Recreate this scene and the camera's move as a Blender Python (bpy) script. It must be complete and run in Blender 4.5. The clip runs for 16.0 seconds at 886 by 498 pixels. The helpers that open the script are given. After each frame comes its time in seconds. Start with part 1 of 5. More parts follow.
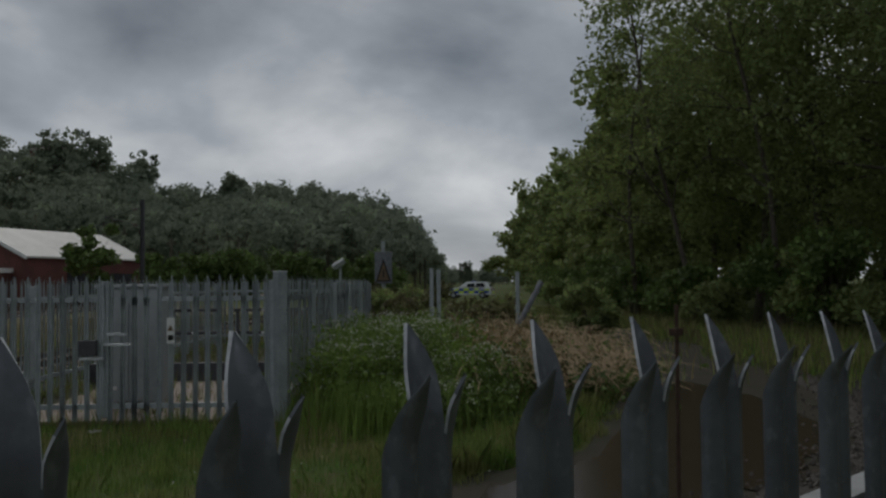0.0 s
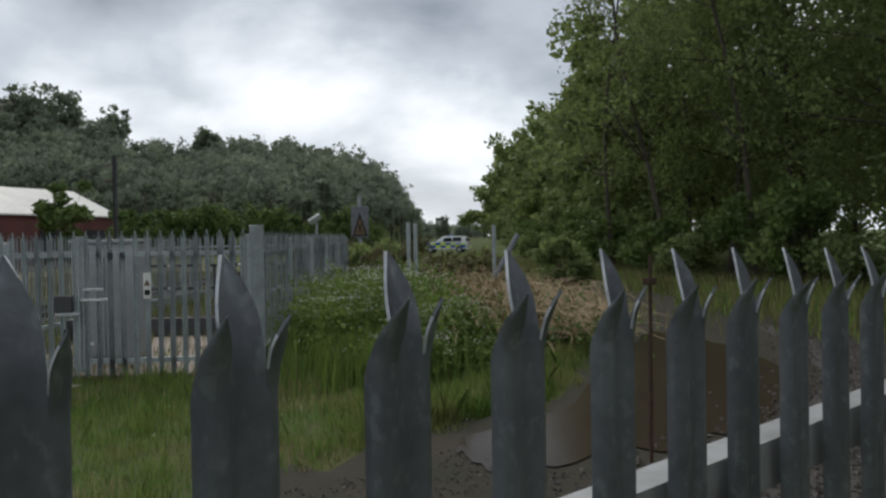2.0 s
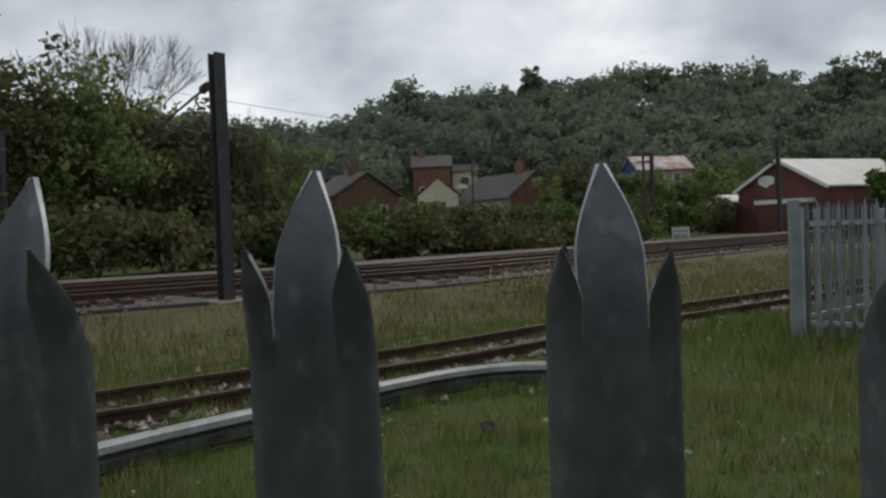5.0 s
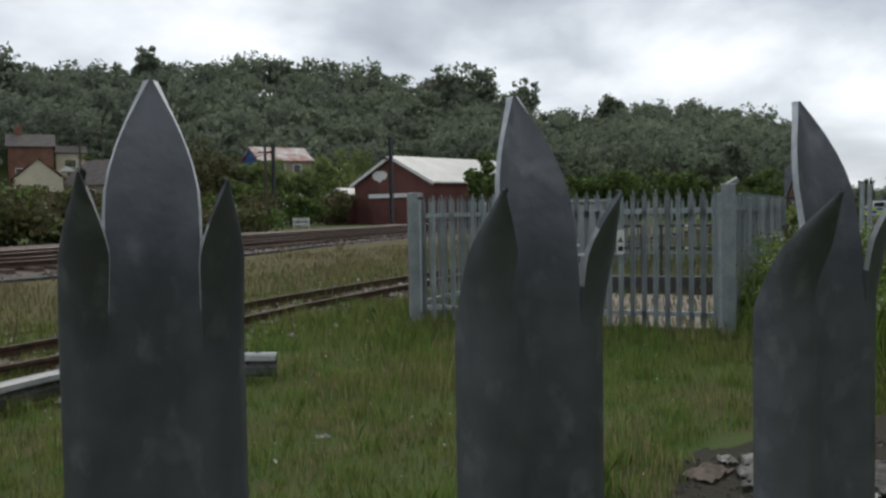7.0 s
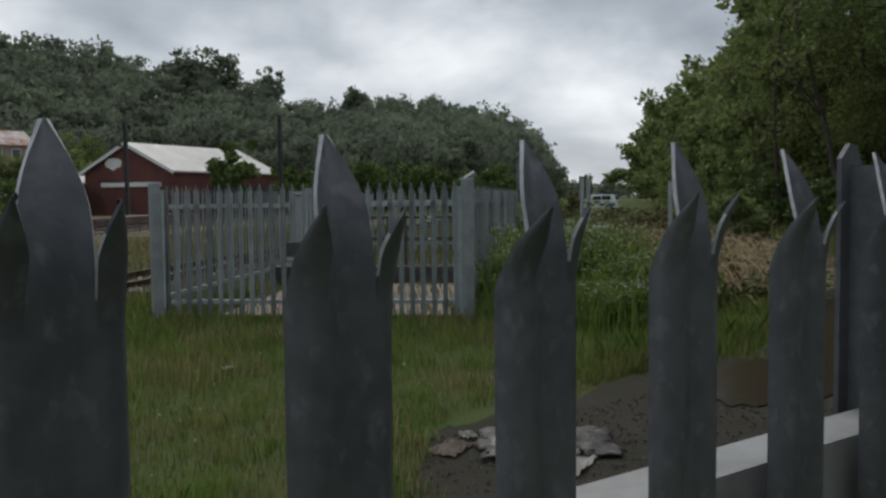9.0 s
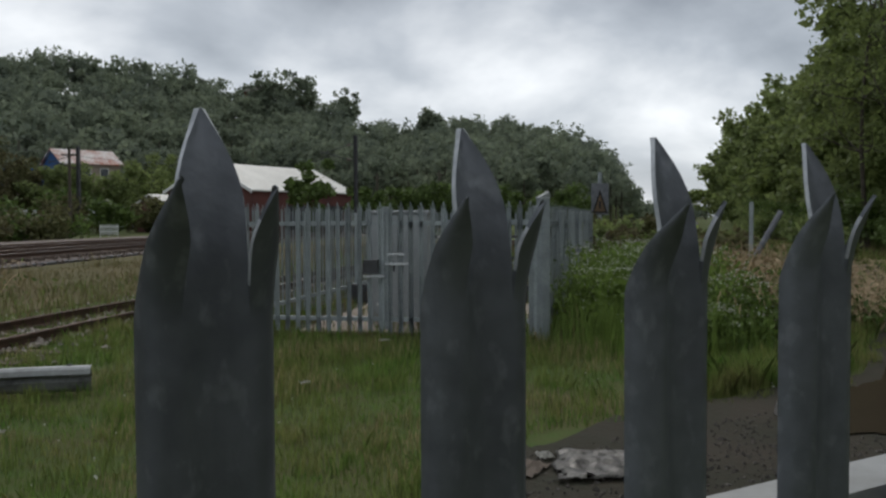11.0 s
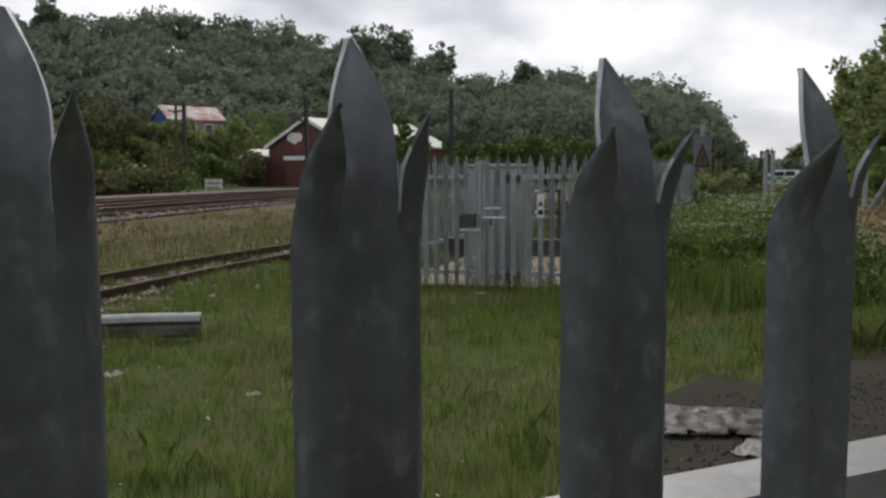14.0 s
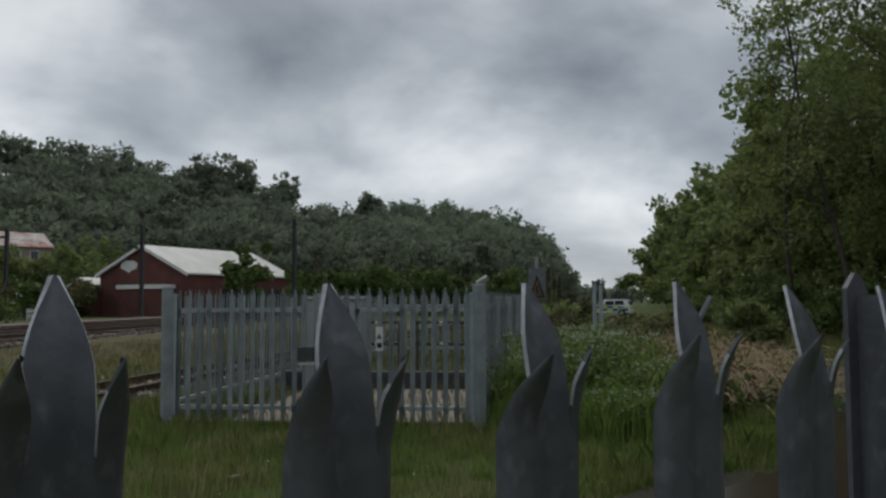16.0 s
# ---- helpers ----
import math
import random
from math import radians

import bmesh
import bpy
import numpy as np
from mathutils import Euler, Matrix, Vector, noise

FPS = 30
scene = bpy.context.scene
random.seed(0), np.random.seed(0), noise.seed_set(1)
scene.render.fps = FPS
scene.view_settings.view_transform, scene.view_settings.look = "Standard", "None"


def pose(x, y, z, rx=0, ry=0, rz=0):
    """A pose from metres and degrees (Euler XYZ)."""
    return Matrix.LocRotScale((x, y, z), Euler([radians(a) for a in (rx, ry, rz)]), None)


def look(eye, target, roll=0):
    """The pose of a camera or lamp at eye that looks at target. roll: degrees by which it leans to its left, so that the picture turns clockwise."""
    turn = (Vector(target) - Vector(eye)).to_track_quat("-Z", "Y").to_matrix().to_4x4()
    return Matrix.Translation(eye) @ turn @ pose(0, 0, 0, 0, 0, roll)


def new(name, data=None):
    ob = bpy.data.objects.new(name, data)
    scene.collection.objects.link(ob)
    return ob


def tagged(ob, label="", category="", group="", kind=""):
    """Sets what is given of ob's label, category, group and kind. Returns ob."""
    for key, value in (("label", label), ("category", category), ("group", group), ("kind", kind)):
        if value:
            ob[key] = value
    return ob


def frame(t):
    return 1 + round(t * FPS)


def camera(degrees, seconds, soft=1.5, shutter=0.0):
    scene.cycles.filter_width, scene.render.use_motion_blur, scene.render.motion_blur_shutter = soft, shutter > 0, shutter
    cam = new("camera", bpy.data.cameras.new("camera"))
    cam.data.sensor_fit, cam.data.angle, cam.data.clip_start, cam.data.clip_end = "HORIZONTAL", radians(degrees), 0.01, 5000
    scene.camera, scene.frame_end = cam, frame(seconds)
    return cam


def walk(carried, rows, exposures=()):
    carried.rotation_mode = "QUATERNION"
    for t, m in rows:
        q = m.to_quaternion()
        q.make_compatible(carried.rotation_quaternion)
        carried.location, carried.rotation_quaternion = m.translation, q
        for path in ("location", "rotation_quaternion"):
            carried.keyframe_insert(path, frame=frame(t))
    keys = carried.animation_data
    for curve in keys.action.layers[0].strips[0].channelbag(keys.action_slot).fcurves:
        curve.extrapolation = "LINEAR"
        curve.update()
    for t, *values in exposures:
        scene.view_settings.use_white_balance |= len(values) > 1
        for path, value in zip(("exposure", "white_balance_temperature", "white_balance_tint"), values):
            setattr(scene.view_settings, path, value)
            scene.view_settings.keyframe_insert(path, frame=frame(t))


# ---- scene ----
cam = camera(54.1, 16.0, soft=2.5)
PATH = [
    (0, (-0.048, -0.544, 1.632), (1.318, 0.914, 1.708), -0.6),
    (0.5, (-0.061, -0.556, 1.627), (1.303, 0.907, 1.635), -1.2),
    (1, (-0.066, -0.575, 1.623), (1.322, 0.865, 1.614), -1.4),
    (1.5, (-0.059, -0.572, 1.616), (1.345, 0.852, 1.598), -1.4),
    (2, (-0.073, -0.569, 1.61), (1.332, 0.854, 1.581), -1.0),
    (2.5, (-0.093, -0.569, 1.601), (1.268, 0.895, 1.54), -0.2),
    (2.7, (-0.097, -0.564, 1.599), (1.176, 0.976, 1.516), 0.5),
    (2.9, (-0.113, -0.550, 1.584), (0.990, 1.115, 1.482), 1.0),
    (3, (-0.138, -0.544, 1.576), (0.791, 1.225, 1.486), 1.5),
    (3.1, (-0.172, -0.543, 1.567), (0.527, 1.329, 1.507), 2.0),
    (3.3, (-0.221, -0.478, 1.567), (-0.007, 1.510, 1.584), 2.9),
    (3.5, (-0.289, -0.495, 1.566), (-0.427, 1.499, 1.611), 1.9),
    (3.7, (-0.349, -0.500, 1.566), (-0.701, 1.467, 1.611), 1.1),
    (5.8, (-0.986, -0.386, 1.537), (-1.056, 1.609, 1.415), -2.7),
    (6, (-0.995, -0.361, 1.532), (-1.025, 1.634, 1.396), -1.8),
    (6.5, (-1.015, -0.345, 1.529), (-0.971, 1.650, 1.396), -1.5),
    (7, (-0.932, -0.364, 1.537), (-0.290, 1.529, 1.447), -1.1),
    (7.5, (-1.014, -0.444, 1.555), (0.144, 1.186, 1.507), -1.3),
    (8, (-1.018, -0.477, 1.554), (0.169, 1.130, 1.46), -1.1),
    (10.5, (-1.030, -0.446, 1.537), (0.020, 1.252, 1.422), -0.1),
    (11, (-1.048, -0.444, 1.534), (-0.030, 1.276, 1.462), -0.3),
    (11.5, (-1.052, -0.446, 1.535), (-0.021, 1.267, 1.478), -0.2),
    (12, (-1.049, -0.442, 1.535), (-0.023, 1.274, 1.477), -0.1),
    (12.5, (-1.050, -0.444, 1.534), (-0.039, 1.281, 1.477), -0.0),
    (13, (-1.047, -0.441, 1.534), (-0.052, 1.292, 1.463), -0.0),
    (13.5, (-1.051, -0.433, 1.525), (-0.145, 1.343, 1.37), -0.2),
    (14, (-1.072, -0.433, 1.521), (-0.251, 1.382, 1.346), -0.3),
    (14.5, (-1.044, -0.451, 1.545), (-0.131, 1.326, 1.441), 0.4),
    (15, (-1.028, -0.474, 1.571), (0.038, 1.213, 1.704), 0.4),
    (15.5, (-1.023, -0.473, 1.577), (0.103, 1.175, 1.712), -0.0),
    (16, (-1.017, -0.478, 1.576), (0.117, 1.165, 1.695), -0.3),
]
EXPOSURES = [(0, -0.66, 6500, 10), (0.5, 0.02, 6500, 10), (1.5, 0.3, 6500, 10), (2.5, 0.5, 6550, 11), (3.0, 0.55, 6900, 14), (3.2, 0.42, 6700, 12), (3.7, 0.02, 6500, 9), (6, 0.2, 6600, 11), (6.3, 0.45, 6800, 13),
             (6.5, 0.52, 6850, 14), (7, 0.35, 6500, 10), (7.6, -0.05, 6500, 10), (8, -0.05, 6500, 10), (10.5, 0.18, 6500, 10), (12, 0.04, 6500, 10), (13, 0.02, 6500, 10), (13.5, -0.28, 6500, 10), (13.8, 0.25, 6700, 13), (14, 0.42, 6800, 14),
             (14.6, 0.35, 6700, 12), (15, -0.12, 6450, 9), (16, -0.18, 6450, 9)]
walk(cam, [(t, look(e, a, r)) for t, e, a, r in PATH], EXPOSURES)

# ---- sky and sun ----
world = bpy.data.worlds.new("sky")
scene.world = world
world.use_nodes = True
nt = world.node_tree
nt.nodes.clear()


def wn(kind, **kw):
    n = nt.nodes.new(kind)
    for k, v in kw.items():
        n.inputs[k].default_value = v
    return n


def wl(a, b):
    nt.links.new(a, b)


w_out = wn("ShaderNodeOutputWorld")
w_bg = wn("ShaderNodeBackground", Strength=1.0)
w_co = wn("ShaderNodeTexCoord")
w_sep = wn("ShaderNodeSeparateXYZ")
wl(w_co.outputs["Generated"], w_sep.inputs[0])
# cloud layer: the view direction met with a flat sheet overhead
w_add = nt.nodes.new("ShaderNodeMath")
w_add.operation = "MAXIMUM"
w_add.inputs[1].default_value = 0.0
w_add2 = nt.nodes.new("ShaderNodeMath")
w_add2.operation = "ADD"
w_add2.inputs[1].default_value = 0.42
wl(w_sep.outputs["Z"], w_add.inputs[0])
wl(w_add.outputs[0], w_add2.inputs[0])
w_dx = nt.nodes.new("ShaderNodeMath")
w_dx.operation = "DIVIDE"
w_dy = nt.nodes.new("ShaderNodeMath")
w_dy.operation = "DIVIDE"
wl(w_sep.outputs["X"], w_dx.inputs[0])
wl(w_add2.outputs[0], w_dx.inputs[1])
wl(w_sep.outputs["Y"], w_dy.inputs[0])
wl(w_add2.outputs[0], w_dy.inputs[1])
w_com = wn("ShaderNodeCombineXYZ")
wl(w_dx.outputs[0], w_com.inputs[0])
wl(w_dy.outputs[0], w_com.inputs[1])
w_n1 = wn("ShaderNodeTexNoise", Scale=1.9, Detail=6.0, Roughness=0.5, Distortion=0.2)
w_map = wn("ShaderNodeMapping", Location=(0.35, 1.9, 0.0), Scale=(1.0, 1.0, 1.0))
wl(w_com.outputs[0], w_map.inputs[0])
wl(w_map.outputs[0], w_n1.inputs["Vector"])
CLOUDS = ((42, 16.5, 8, 5, -0.19), (28, 17, 6, 4, -0.07), (9, 15, 10, 6, 0.2), (33, 10, 3, 3, 0.05), (48, 9.5, 6, 3.5, 0.08), (18, 19, 5, 2.5, -0.08), (-14, 13, 5, 3.5, -0.06))
w_ramp = wn("ShaderNodeValToRGB")
cr = w_ramp.color_ramp
cr.elements[0].position, cr.elements[0].color = 0.26, (0.2, 0.23, 0.27, 1)
cr.elements[1].position, cr.elements[1].color = 0.66, (0.84, 0.87, 0.9, 1)
e = cr.elements.new(0.46)
e.color = (0.44, 0.48, 0.53, 1)


def w_math(op, a, b=None):
    n = nt.nodes.new("ShaderNodeMath")
    n.operation = op
    for i, v in enumerate((a, b)):
        if v is None:
            continue
        if isinstance(v, (int, float)):
            n.inputs[i].default_value = v
        else:
            wl(v, n.inputs[i])
    return n.outputs[0]


# heavy and thin masses of cloud: bearing, elevation, half width, half height in degrees, density
w_n2 = wn("ShaderNodeTexNoise", Scale=3.1, Detail=4.0, Roughness=0.55)
wl(w_com.outputs[0], w_n2.inputs["Vector"])
w_wob = w_math("MULTIPLY", w_math("SUBTRACT", w_n2.outputs["Fac"], 0.5), 0.3)
w_az = w_math("ADD", w_math("ARCTAN2", w_sep.outputs["X"], w_sep.outputs["Y"]), w_wob)
w_el = w_math("ADD", w_math("ARCSINE", w_sep.outputs["Z"]), w_math("MULTIPLY", w_wob, 0.5))
w_fac = w_n1.outputs["Fac"]
for az, el, ha, he, amount in CLOUDS:
    p = w_math("DIVIDE", w_math("SUBTRACT", w_az, radians(az)), radians(ha))
    q = w_math("DIVIDE", w_math("SUBTRACT", w_el, radians(el)), radians(he))
    fall = w_math("EXPONENT", w_math("MULTIPLY", w_math("ADD", w_math("MULTIPLY", p, p), w_math("MULTIPLY", q, q)), -1.0))
    w_fac = w_math("ADD", w_fac, w_math("MULTIPLY", fall, amount))
wl(w_fac, w_ramp.inputs[0])
w_sky = wn("ShaderNodeTexSky")
w_sky.sky_type, w_sky.sun_disc = "NISHITA", False
SUN_EL, SUN_AZ = radians(42), radians(25)
w_sky.sun_elevation, w_sky.sun_rotation = SUN_EL, SUN_AZ
w_ss = wn("ShaderNodeMixRGB")
w_ss.blend_type = "MULTIPLY"
w_ss.inputs[0].default_value = 1.0
w_ss.inputs[2].default_value = (0.1, 0.1, 0.1, 1)
wl(w_sky.outputs[0], w_ss.inputs[1])
w_mix = wn("ShaderNodeMixRGB")
w_mix.inputs[0].default_value = 0.93
wl(w_ss.outputs[0], w_mix.inputs[1])
wl(w_ramp.outputs[0], w_mix.inputs[2])
w_hor = wn("ShaderNodeMapRange")
w_hor.inputs["From Min"].default_value, w_hor.inputs["From Max"].default_value = 0.0, 0.4
w_hor.inputs["To Min"].default_value, w_hor.inputs["To Max"].default_value = 1.15, 0.85
wl(w_add.outputs[0], w_hor.inputs["Value"])
w_hm = wn("ShaderNodeMixRGB")
w_hm.blend_type = "MULTIPLY"
w_hm.inputs[0].default_value = 1.0
wl(w_mix.outputs[0], w_hm.inputs[1])
wl(w_hor.outputs[0], w_hm.inputs[2])
wl(w_hm.outputs[0], w_bg.inputs["Color"])
wl(w_bg.outputs[0], w_out.inputs["Surface"])

sun = new("sun", bpy.data.lights.new("sun", "SUN"))
sun.data.energy, sun.data.angle, sun.data.color = 0.9, radians(25), (1.0, 0.96, 0.9)
sun.matrix_world = look((0, 0, 50), (-50 * math.sin(SUN_AZ) / math.tan(SUN_EL), -50 * math.cos(SUN_AZ) / math.tan(SUN_EL), 0))


# ---- materials ----
def mat(name, base, rough=0.8, metal=0.0, var=0.25, scale=6.0, second=None, bump=0.15, bscale=None, spec=0.3, trans=0.0, island=0.0, objrand=0.0):
    """A surface with colour variation at two sizes, fine relief and, for loose pieces, a change from piece to piece."""
    m = bpy.data.materials.new(name)
    m.use_nodes = True
    t = m.node_tree
    b = t.nodes["Principled BSDF"]
    b.inputs["Metallic"].default_value = metal
    b.inputs["Specular IOR Level"].default_value = spec
    co = t.nodes.new("ShaderNodeTexCoord")
    geo = t.nodes.new("ShaderNodeNewGeometry")
    n1 = t.nodes.new("ShaderNodeTexNoise")
    n1.inputs["Scale"].default_value, n1.inputs["Detail"].default_value = scale, 4
    n2 = t.nodes.new("ShaderNodeTexNoise")
    n2.inputs["Scale"].default_value, n2.inputs["Detail"].default_value = scale * 7.3, 3
    t.links.new(geo.outputs["Position"], n1.inputs["Vector"])
    t.links.new(geo.outputs["Position"], n2.inputs["Vector"])
    a = t.nodes.new("ShaderNodeMath")
    a.operation = "MULTIPLY_ADD"
    a.inputs[1].default_value, a.inputs[2].default_value = 0.4, 0.0
    t.links.new(n2.outputs["Fac"], a.inputs[0])
    a2 = t.nodes.new("ShaderNodeMath")
    a2.operation = "MULTIPLY_ADD"
    a2.inputs[1].default_value = 0.6
    t.links.new(n1.outputs["Fac"], a2.inputs[0])
    t.links.new(a.outputs[0], a2.inputs[2])
    ramp = t.nodes.new("ShaderNodeValToRGB")
    second = second or tuple(c * (1 - var) for c in base)
    ramp.color_ramp.elements[0].position, ramp.color_ramp.elements[1].position = 0.38, 0.62
    ramp.color_ramp.elements[0].color, ramp.color_ramp.elements[1].color = (*second, 1), (*base, 1)
    t.links.new(a2.outputs[0], ramp.inputs[0])
    col = ramp.outputs[0]
    for amount, kind, out in ((island, "ShaderNodeNewGeometry", "Random Per Island"), (objrand, "ShaderNodeObjectInfo", "Random")):
        if amount:
            g = t.nodes.new(kind)
            mr = t.nodes.new("ShaderNodeMapRange")
            mr.inputs["To Min"].default_value, mr.inputs["To Max"].default_value = 1 - amount, 1 + amount
            t.links.new(g.outputs[out], mr.inputs["Value"])
            mx = t.nodes.new("ShaderNodeMixRGB")
            mx.blend_type, mx.inputs[0].default_value = "MULTIPLY", 1.0
            t.links.new(col, mx.inputs[1])
            t.links.new(mr.outputs[0], mx.inputs[2])
            col = mx.outputs[0]
    t.links.new(col, b.inputs["Base Color"])
    rr = t.nodes.new("ShaderNodeMapRange")
    rr.inputs["To Min"].default_value, rr.inputs["To Max"].default_value = max(0.02, rough - 0.12), min(1, rough + 0.12)
    t.links.new(n2.outputs["Fac"], rr.inputs["Value"])
    t.links.new(rr.outputs[0], b.inputs["Roughness"])
    if bump:
        n3 = t.nodes.new("ShaderNodeTexNoise")
        n3.inputs["Scale"].default_value, n3.inputs["Detail"].default_value = bscale or scale * 12, 3
        t.links.new(geo.outputs["Position"], n3.inputs["Vector"])
        bp = t.nodes.new("ShaderNodeBump")
        bp.inputs["Strength"].default_value, bp.inputs["Distance"].default_value = bump, 0.02
        t.links.new(n3.outputs["Fac"], bp.inputs["Height"])
        t.links.new(bp.outputs[0], b.inputs["Normal"])
    if trans:
        tr = t.nodes.new("ShaderNodeBsdfTranslucent")
        t.links.new(col, tr.inputs["Color"])
        ms = t.nodes.new("ShaderNodeMixShader")
        ms.inputs[0].default_value = trans
        t.links.new(b.outputs[0], ms.inputs[1])
        t.links.new(tr.outputs[0], ms.inputs[2])
        t.links.new(ms.outputs[0], t.nodes["Material Output"].inputs["Surface"])
    return m


M_GALV = mat("galvanised_steel_weathered", (0.19, 0.203, 0.222), 0.45, 0.4, scale=9, second=(0.13, 0.14, 0.155), bump=0.08, bscale=60, spec=0.5, objrand=0.12)


def zinc_blotches(m, pale, amount):
    """Pale zinc patches with worn outlines and faint vertical run marks, over a weathered coat."""
    t = m.node_tree
    b = t.nodes["Principled BSDF"]
    old = b.inputs["Base Color"].links[0].from_socket
    geo = t.nodes.new("ShaderNodeNewGeometry")
    for stretch, lo, hi, k, col in (((75, 75, 48), 0.56, 0.68, amount, pale), ((70, 70, 2.5), 0.5, 0.72, 0.35, (0.1, 0.108, 0.118))):
        mp = t.nodes.new("ShaderNodeMapping")
        mp.inputs["Scale"].default_value = stretch
        t.links.new(geo.outputs["Position"], mp.inputs[0])
        n = t.nodes.new("ShaderNodeTexNoise")
        n.inputs["Scale"].default_value, n.inputs["Detail"].default_value = 1.0, 4.5
        t.links.new(mp.outputs[0], n.inputs["Vector"])
        r = t.nodes.new("ShaderNodeMapRange")
        r.inputs["From Min"].default_value, r.inputs["From Max"].default_value, r.inputs["To Max"].default_value = lo, hi, k
        t.links.new(n.outputs["Fac"], r.inputs["Value"])
        mx = t.nodes.new("ShaderNodeMixRGB")
        t.links.new(r.outputs[0], mx.inputs[0])
        t.links.new(old, mx.inputs[1])
        mx.inputs[2].default_value = (*col, 1)
        old = mx.outputs[0]
    t.links.new(old, b.inputs["Base Color"])


zinc_blotches(M_GALV, (0.4, 0.42, 0.44), 0.27)
# Bright zinc of caps and bolts; on pale rims it imitates light from the sky.
M_EDGE = mat("bright_zinc_and_skylit_rim", (0.72, 0.74, 0.76), 0.45, 0.2, scale=20, second=(0.4, 0.42, 0.44), bump=0.05, spec=0.5)
M_GALV_FAR = mat("galvanised_steel_pale", (0.4, 0.44, 0.45), 0.5, 0.15, scale=5, second=(0.28, 0.31, 0.32), bump=0.05, spec=0.5, objrand=0.1)
M_POST = mat("galvanised_post_dull", (0.2, 0.21, 0.225), 0.55, 0.3, scale=8, second=(0.12, 0.125, 0.135), bump=0.1, bscale=50, spec=0.5)
M_RUST = mat("rusted_iron", (0.1, 0.06, 0.042), 0.85, 0.0, scale=20, second=(0.05, 0.032, 0.024), bump=0.4)
M_RAIL = mat("rail_steel_rusty", (0.13, 0.075, 0.05), 0.7, 0.1, scale=9, second=(0.055, 0.035, 0.028), bump=0.2)
M_RAILTOP = mat("rail_head_worn", (0.3, 0.28, 0.26), 0.4, 0.6, scale=9, second=(0.16, 0.12, 0.1), bump=0.05)
M_GRASS = mat("grass_ground", (0.075, 0.12, 0.032), 0.95, scale=0.7, second=(0.1, 0.095, 0.04), bump=0.6, bscale=30, spec=0.1)
M_BLADE = mat("grass_blades", (0.095, 0.205, 0.032), 0.7, scale=1.0, second=(0.23, 0.235, 0.085), bump=0, spec=0.25, trans=0.35, island=0.5)
M_TUFT = mat("tuft_blades", (0.17, 0.29, 0.06), 0.65, scale=1.5, second=(0.27, 0.27, 0.1), bump=0, spec=0.25, trans=0.4, island=0.35)
M_STRAW = mat("straw", (0.42, 0.36, 0.2), 0.8, scale=1.5, second=(0.28, 0.25, 0.11), bump=0, spec=0.2, trans=0.3, island=0.35)
M_DRYBLADE = mat("dry_grass", (0.27, 0.215, 0.11), 0.8, scale=1.1, second=(0.13, 0.135, 0.055), bump=0, spec=0.2, trans=0.25, island=0.4)
M_BALLAST = mat("ballast", (0.26, 0.21, 0.18), 0.95, scale=7, second=(0.12, 0.1, 0.09), bump=0.9, bscale=22, spec=0.15, island=0.4)
M_MUD = mat("wet_mud", (0.05, 0.041, 0.03), 0.85, scale=1.6, second=(0.032, 0.032, 0.02), bump=0.6, bscale=25, spec=0.15)
M_GRAVEL = mat("track_gravel", (0.13, 0.118, 0.105), 0.95, scale=12, second=(0.075, 0.066, 0.057), bump=0.7, bscale=40, spec=0.2, island=0.5)
M_DEBRIS = mat("pale_debris", (0.5, 0.45, 0.4), 0.9, scale=4, second=(0.25, 0.21, 0.18), bump=0.5, bscale=40, spec=0.2, island=0.5)
M_CONC = mat("concrete", (0.36, 0.3, 0.25), 0.85, scale=3, second=(0.26, 0.21, 0.17), bump=0.15)
M_YARD = mat("yard_shade", (0.085, 0.082, 0.06), 0.95, scale=3, second=(0.05, 0.055, 0.035), bump=0.6, bscale=30, spec=0.1)
M_LEAF_A = mat("leaves_alder", (0.245, 0.3, 0.11), 0.65, scale=0.35, second=(0.165, 0.205, 0.08), bump=0, spec=0.3, trans=0.5, island=0.35)
M_LEAF_B = mat("leaves_birch", (0.23, 0.285, 0.095), 0.65, scale=0.4, second=(0.155, 0.195, 0.07), bump=0, spec=0.3, trans=0.5, island=0.35)
# Pale, greyed, low-contrast green: distance haze is mixed into this leaf colour.
M_LEAF_HILL_HAZED = mat("leaves_hillside_hazed", (0.235, 0.275, 0.185), 0.85, scale=0.09, second=(0.155, 0.185, 0.145), bump=0, spec=0.08, trans=0.5, island=0.18)
M_LEAF_BUSH = mat("leaves_bush", (0.13, 0.19, 0.05), 0.6, scale=0.9, second=(0.08, 0.12, 0.035), bump=0, spec=0.25, trans=0.3, island=0.35)
M_LEAF_GREY = mat("leaves_thicket", (0.15, 0.16, 0.065), 0.7, scale=0.5, second=(0.11, 0.09, 0.05), bump=0, spec=0.2, trans=0.25, island=0.4)
M_BARK = mat("bark", (0.12, 0.1, 0.08), 0.9, scale=9, second=(0.06, 0.05, 0.04), bump=0.6)
M_TWIG = mat("bare_twigs", (0.16, 0.13, 0.1), 0.9, scale=3, second=(0.09, 0.075, 0.06), bump=0)
M_STEM = mat("dead_stems", (0.46, 0.35, 0.21), 0.85, scale=3, second=(0.27, 0.19, 0.11), bump=0, island=0.35)
M_WEED = mat("weed_leaves", (0.18, 0.26, 0.06), 0.6, scale=0.9, second=(0.12, 0.18, 0.045), bump=0, spec=0.25, trans=0.35, island=0.35)
M_GREYWALL = mat("unseen_wall_grey", (0.2, 0.205, 0.21), 0.9, scale=0.6, second=(0.15, 0.155, 0.16), bump=0.1)
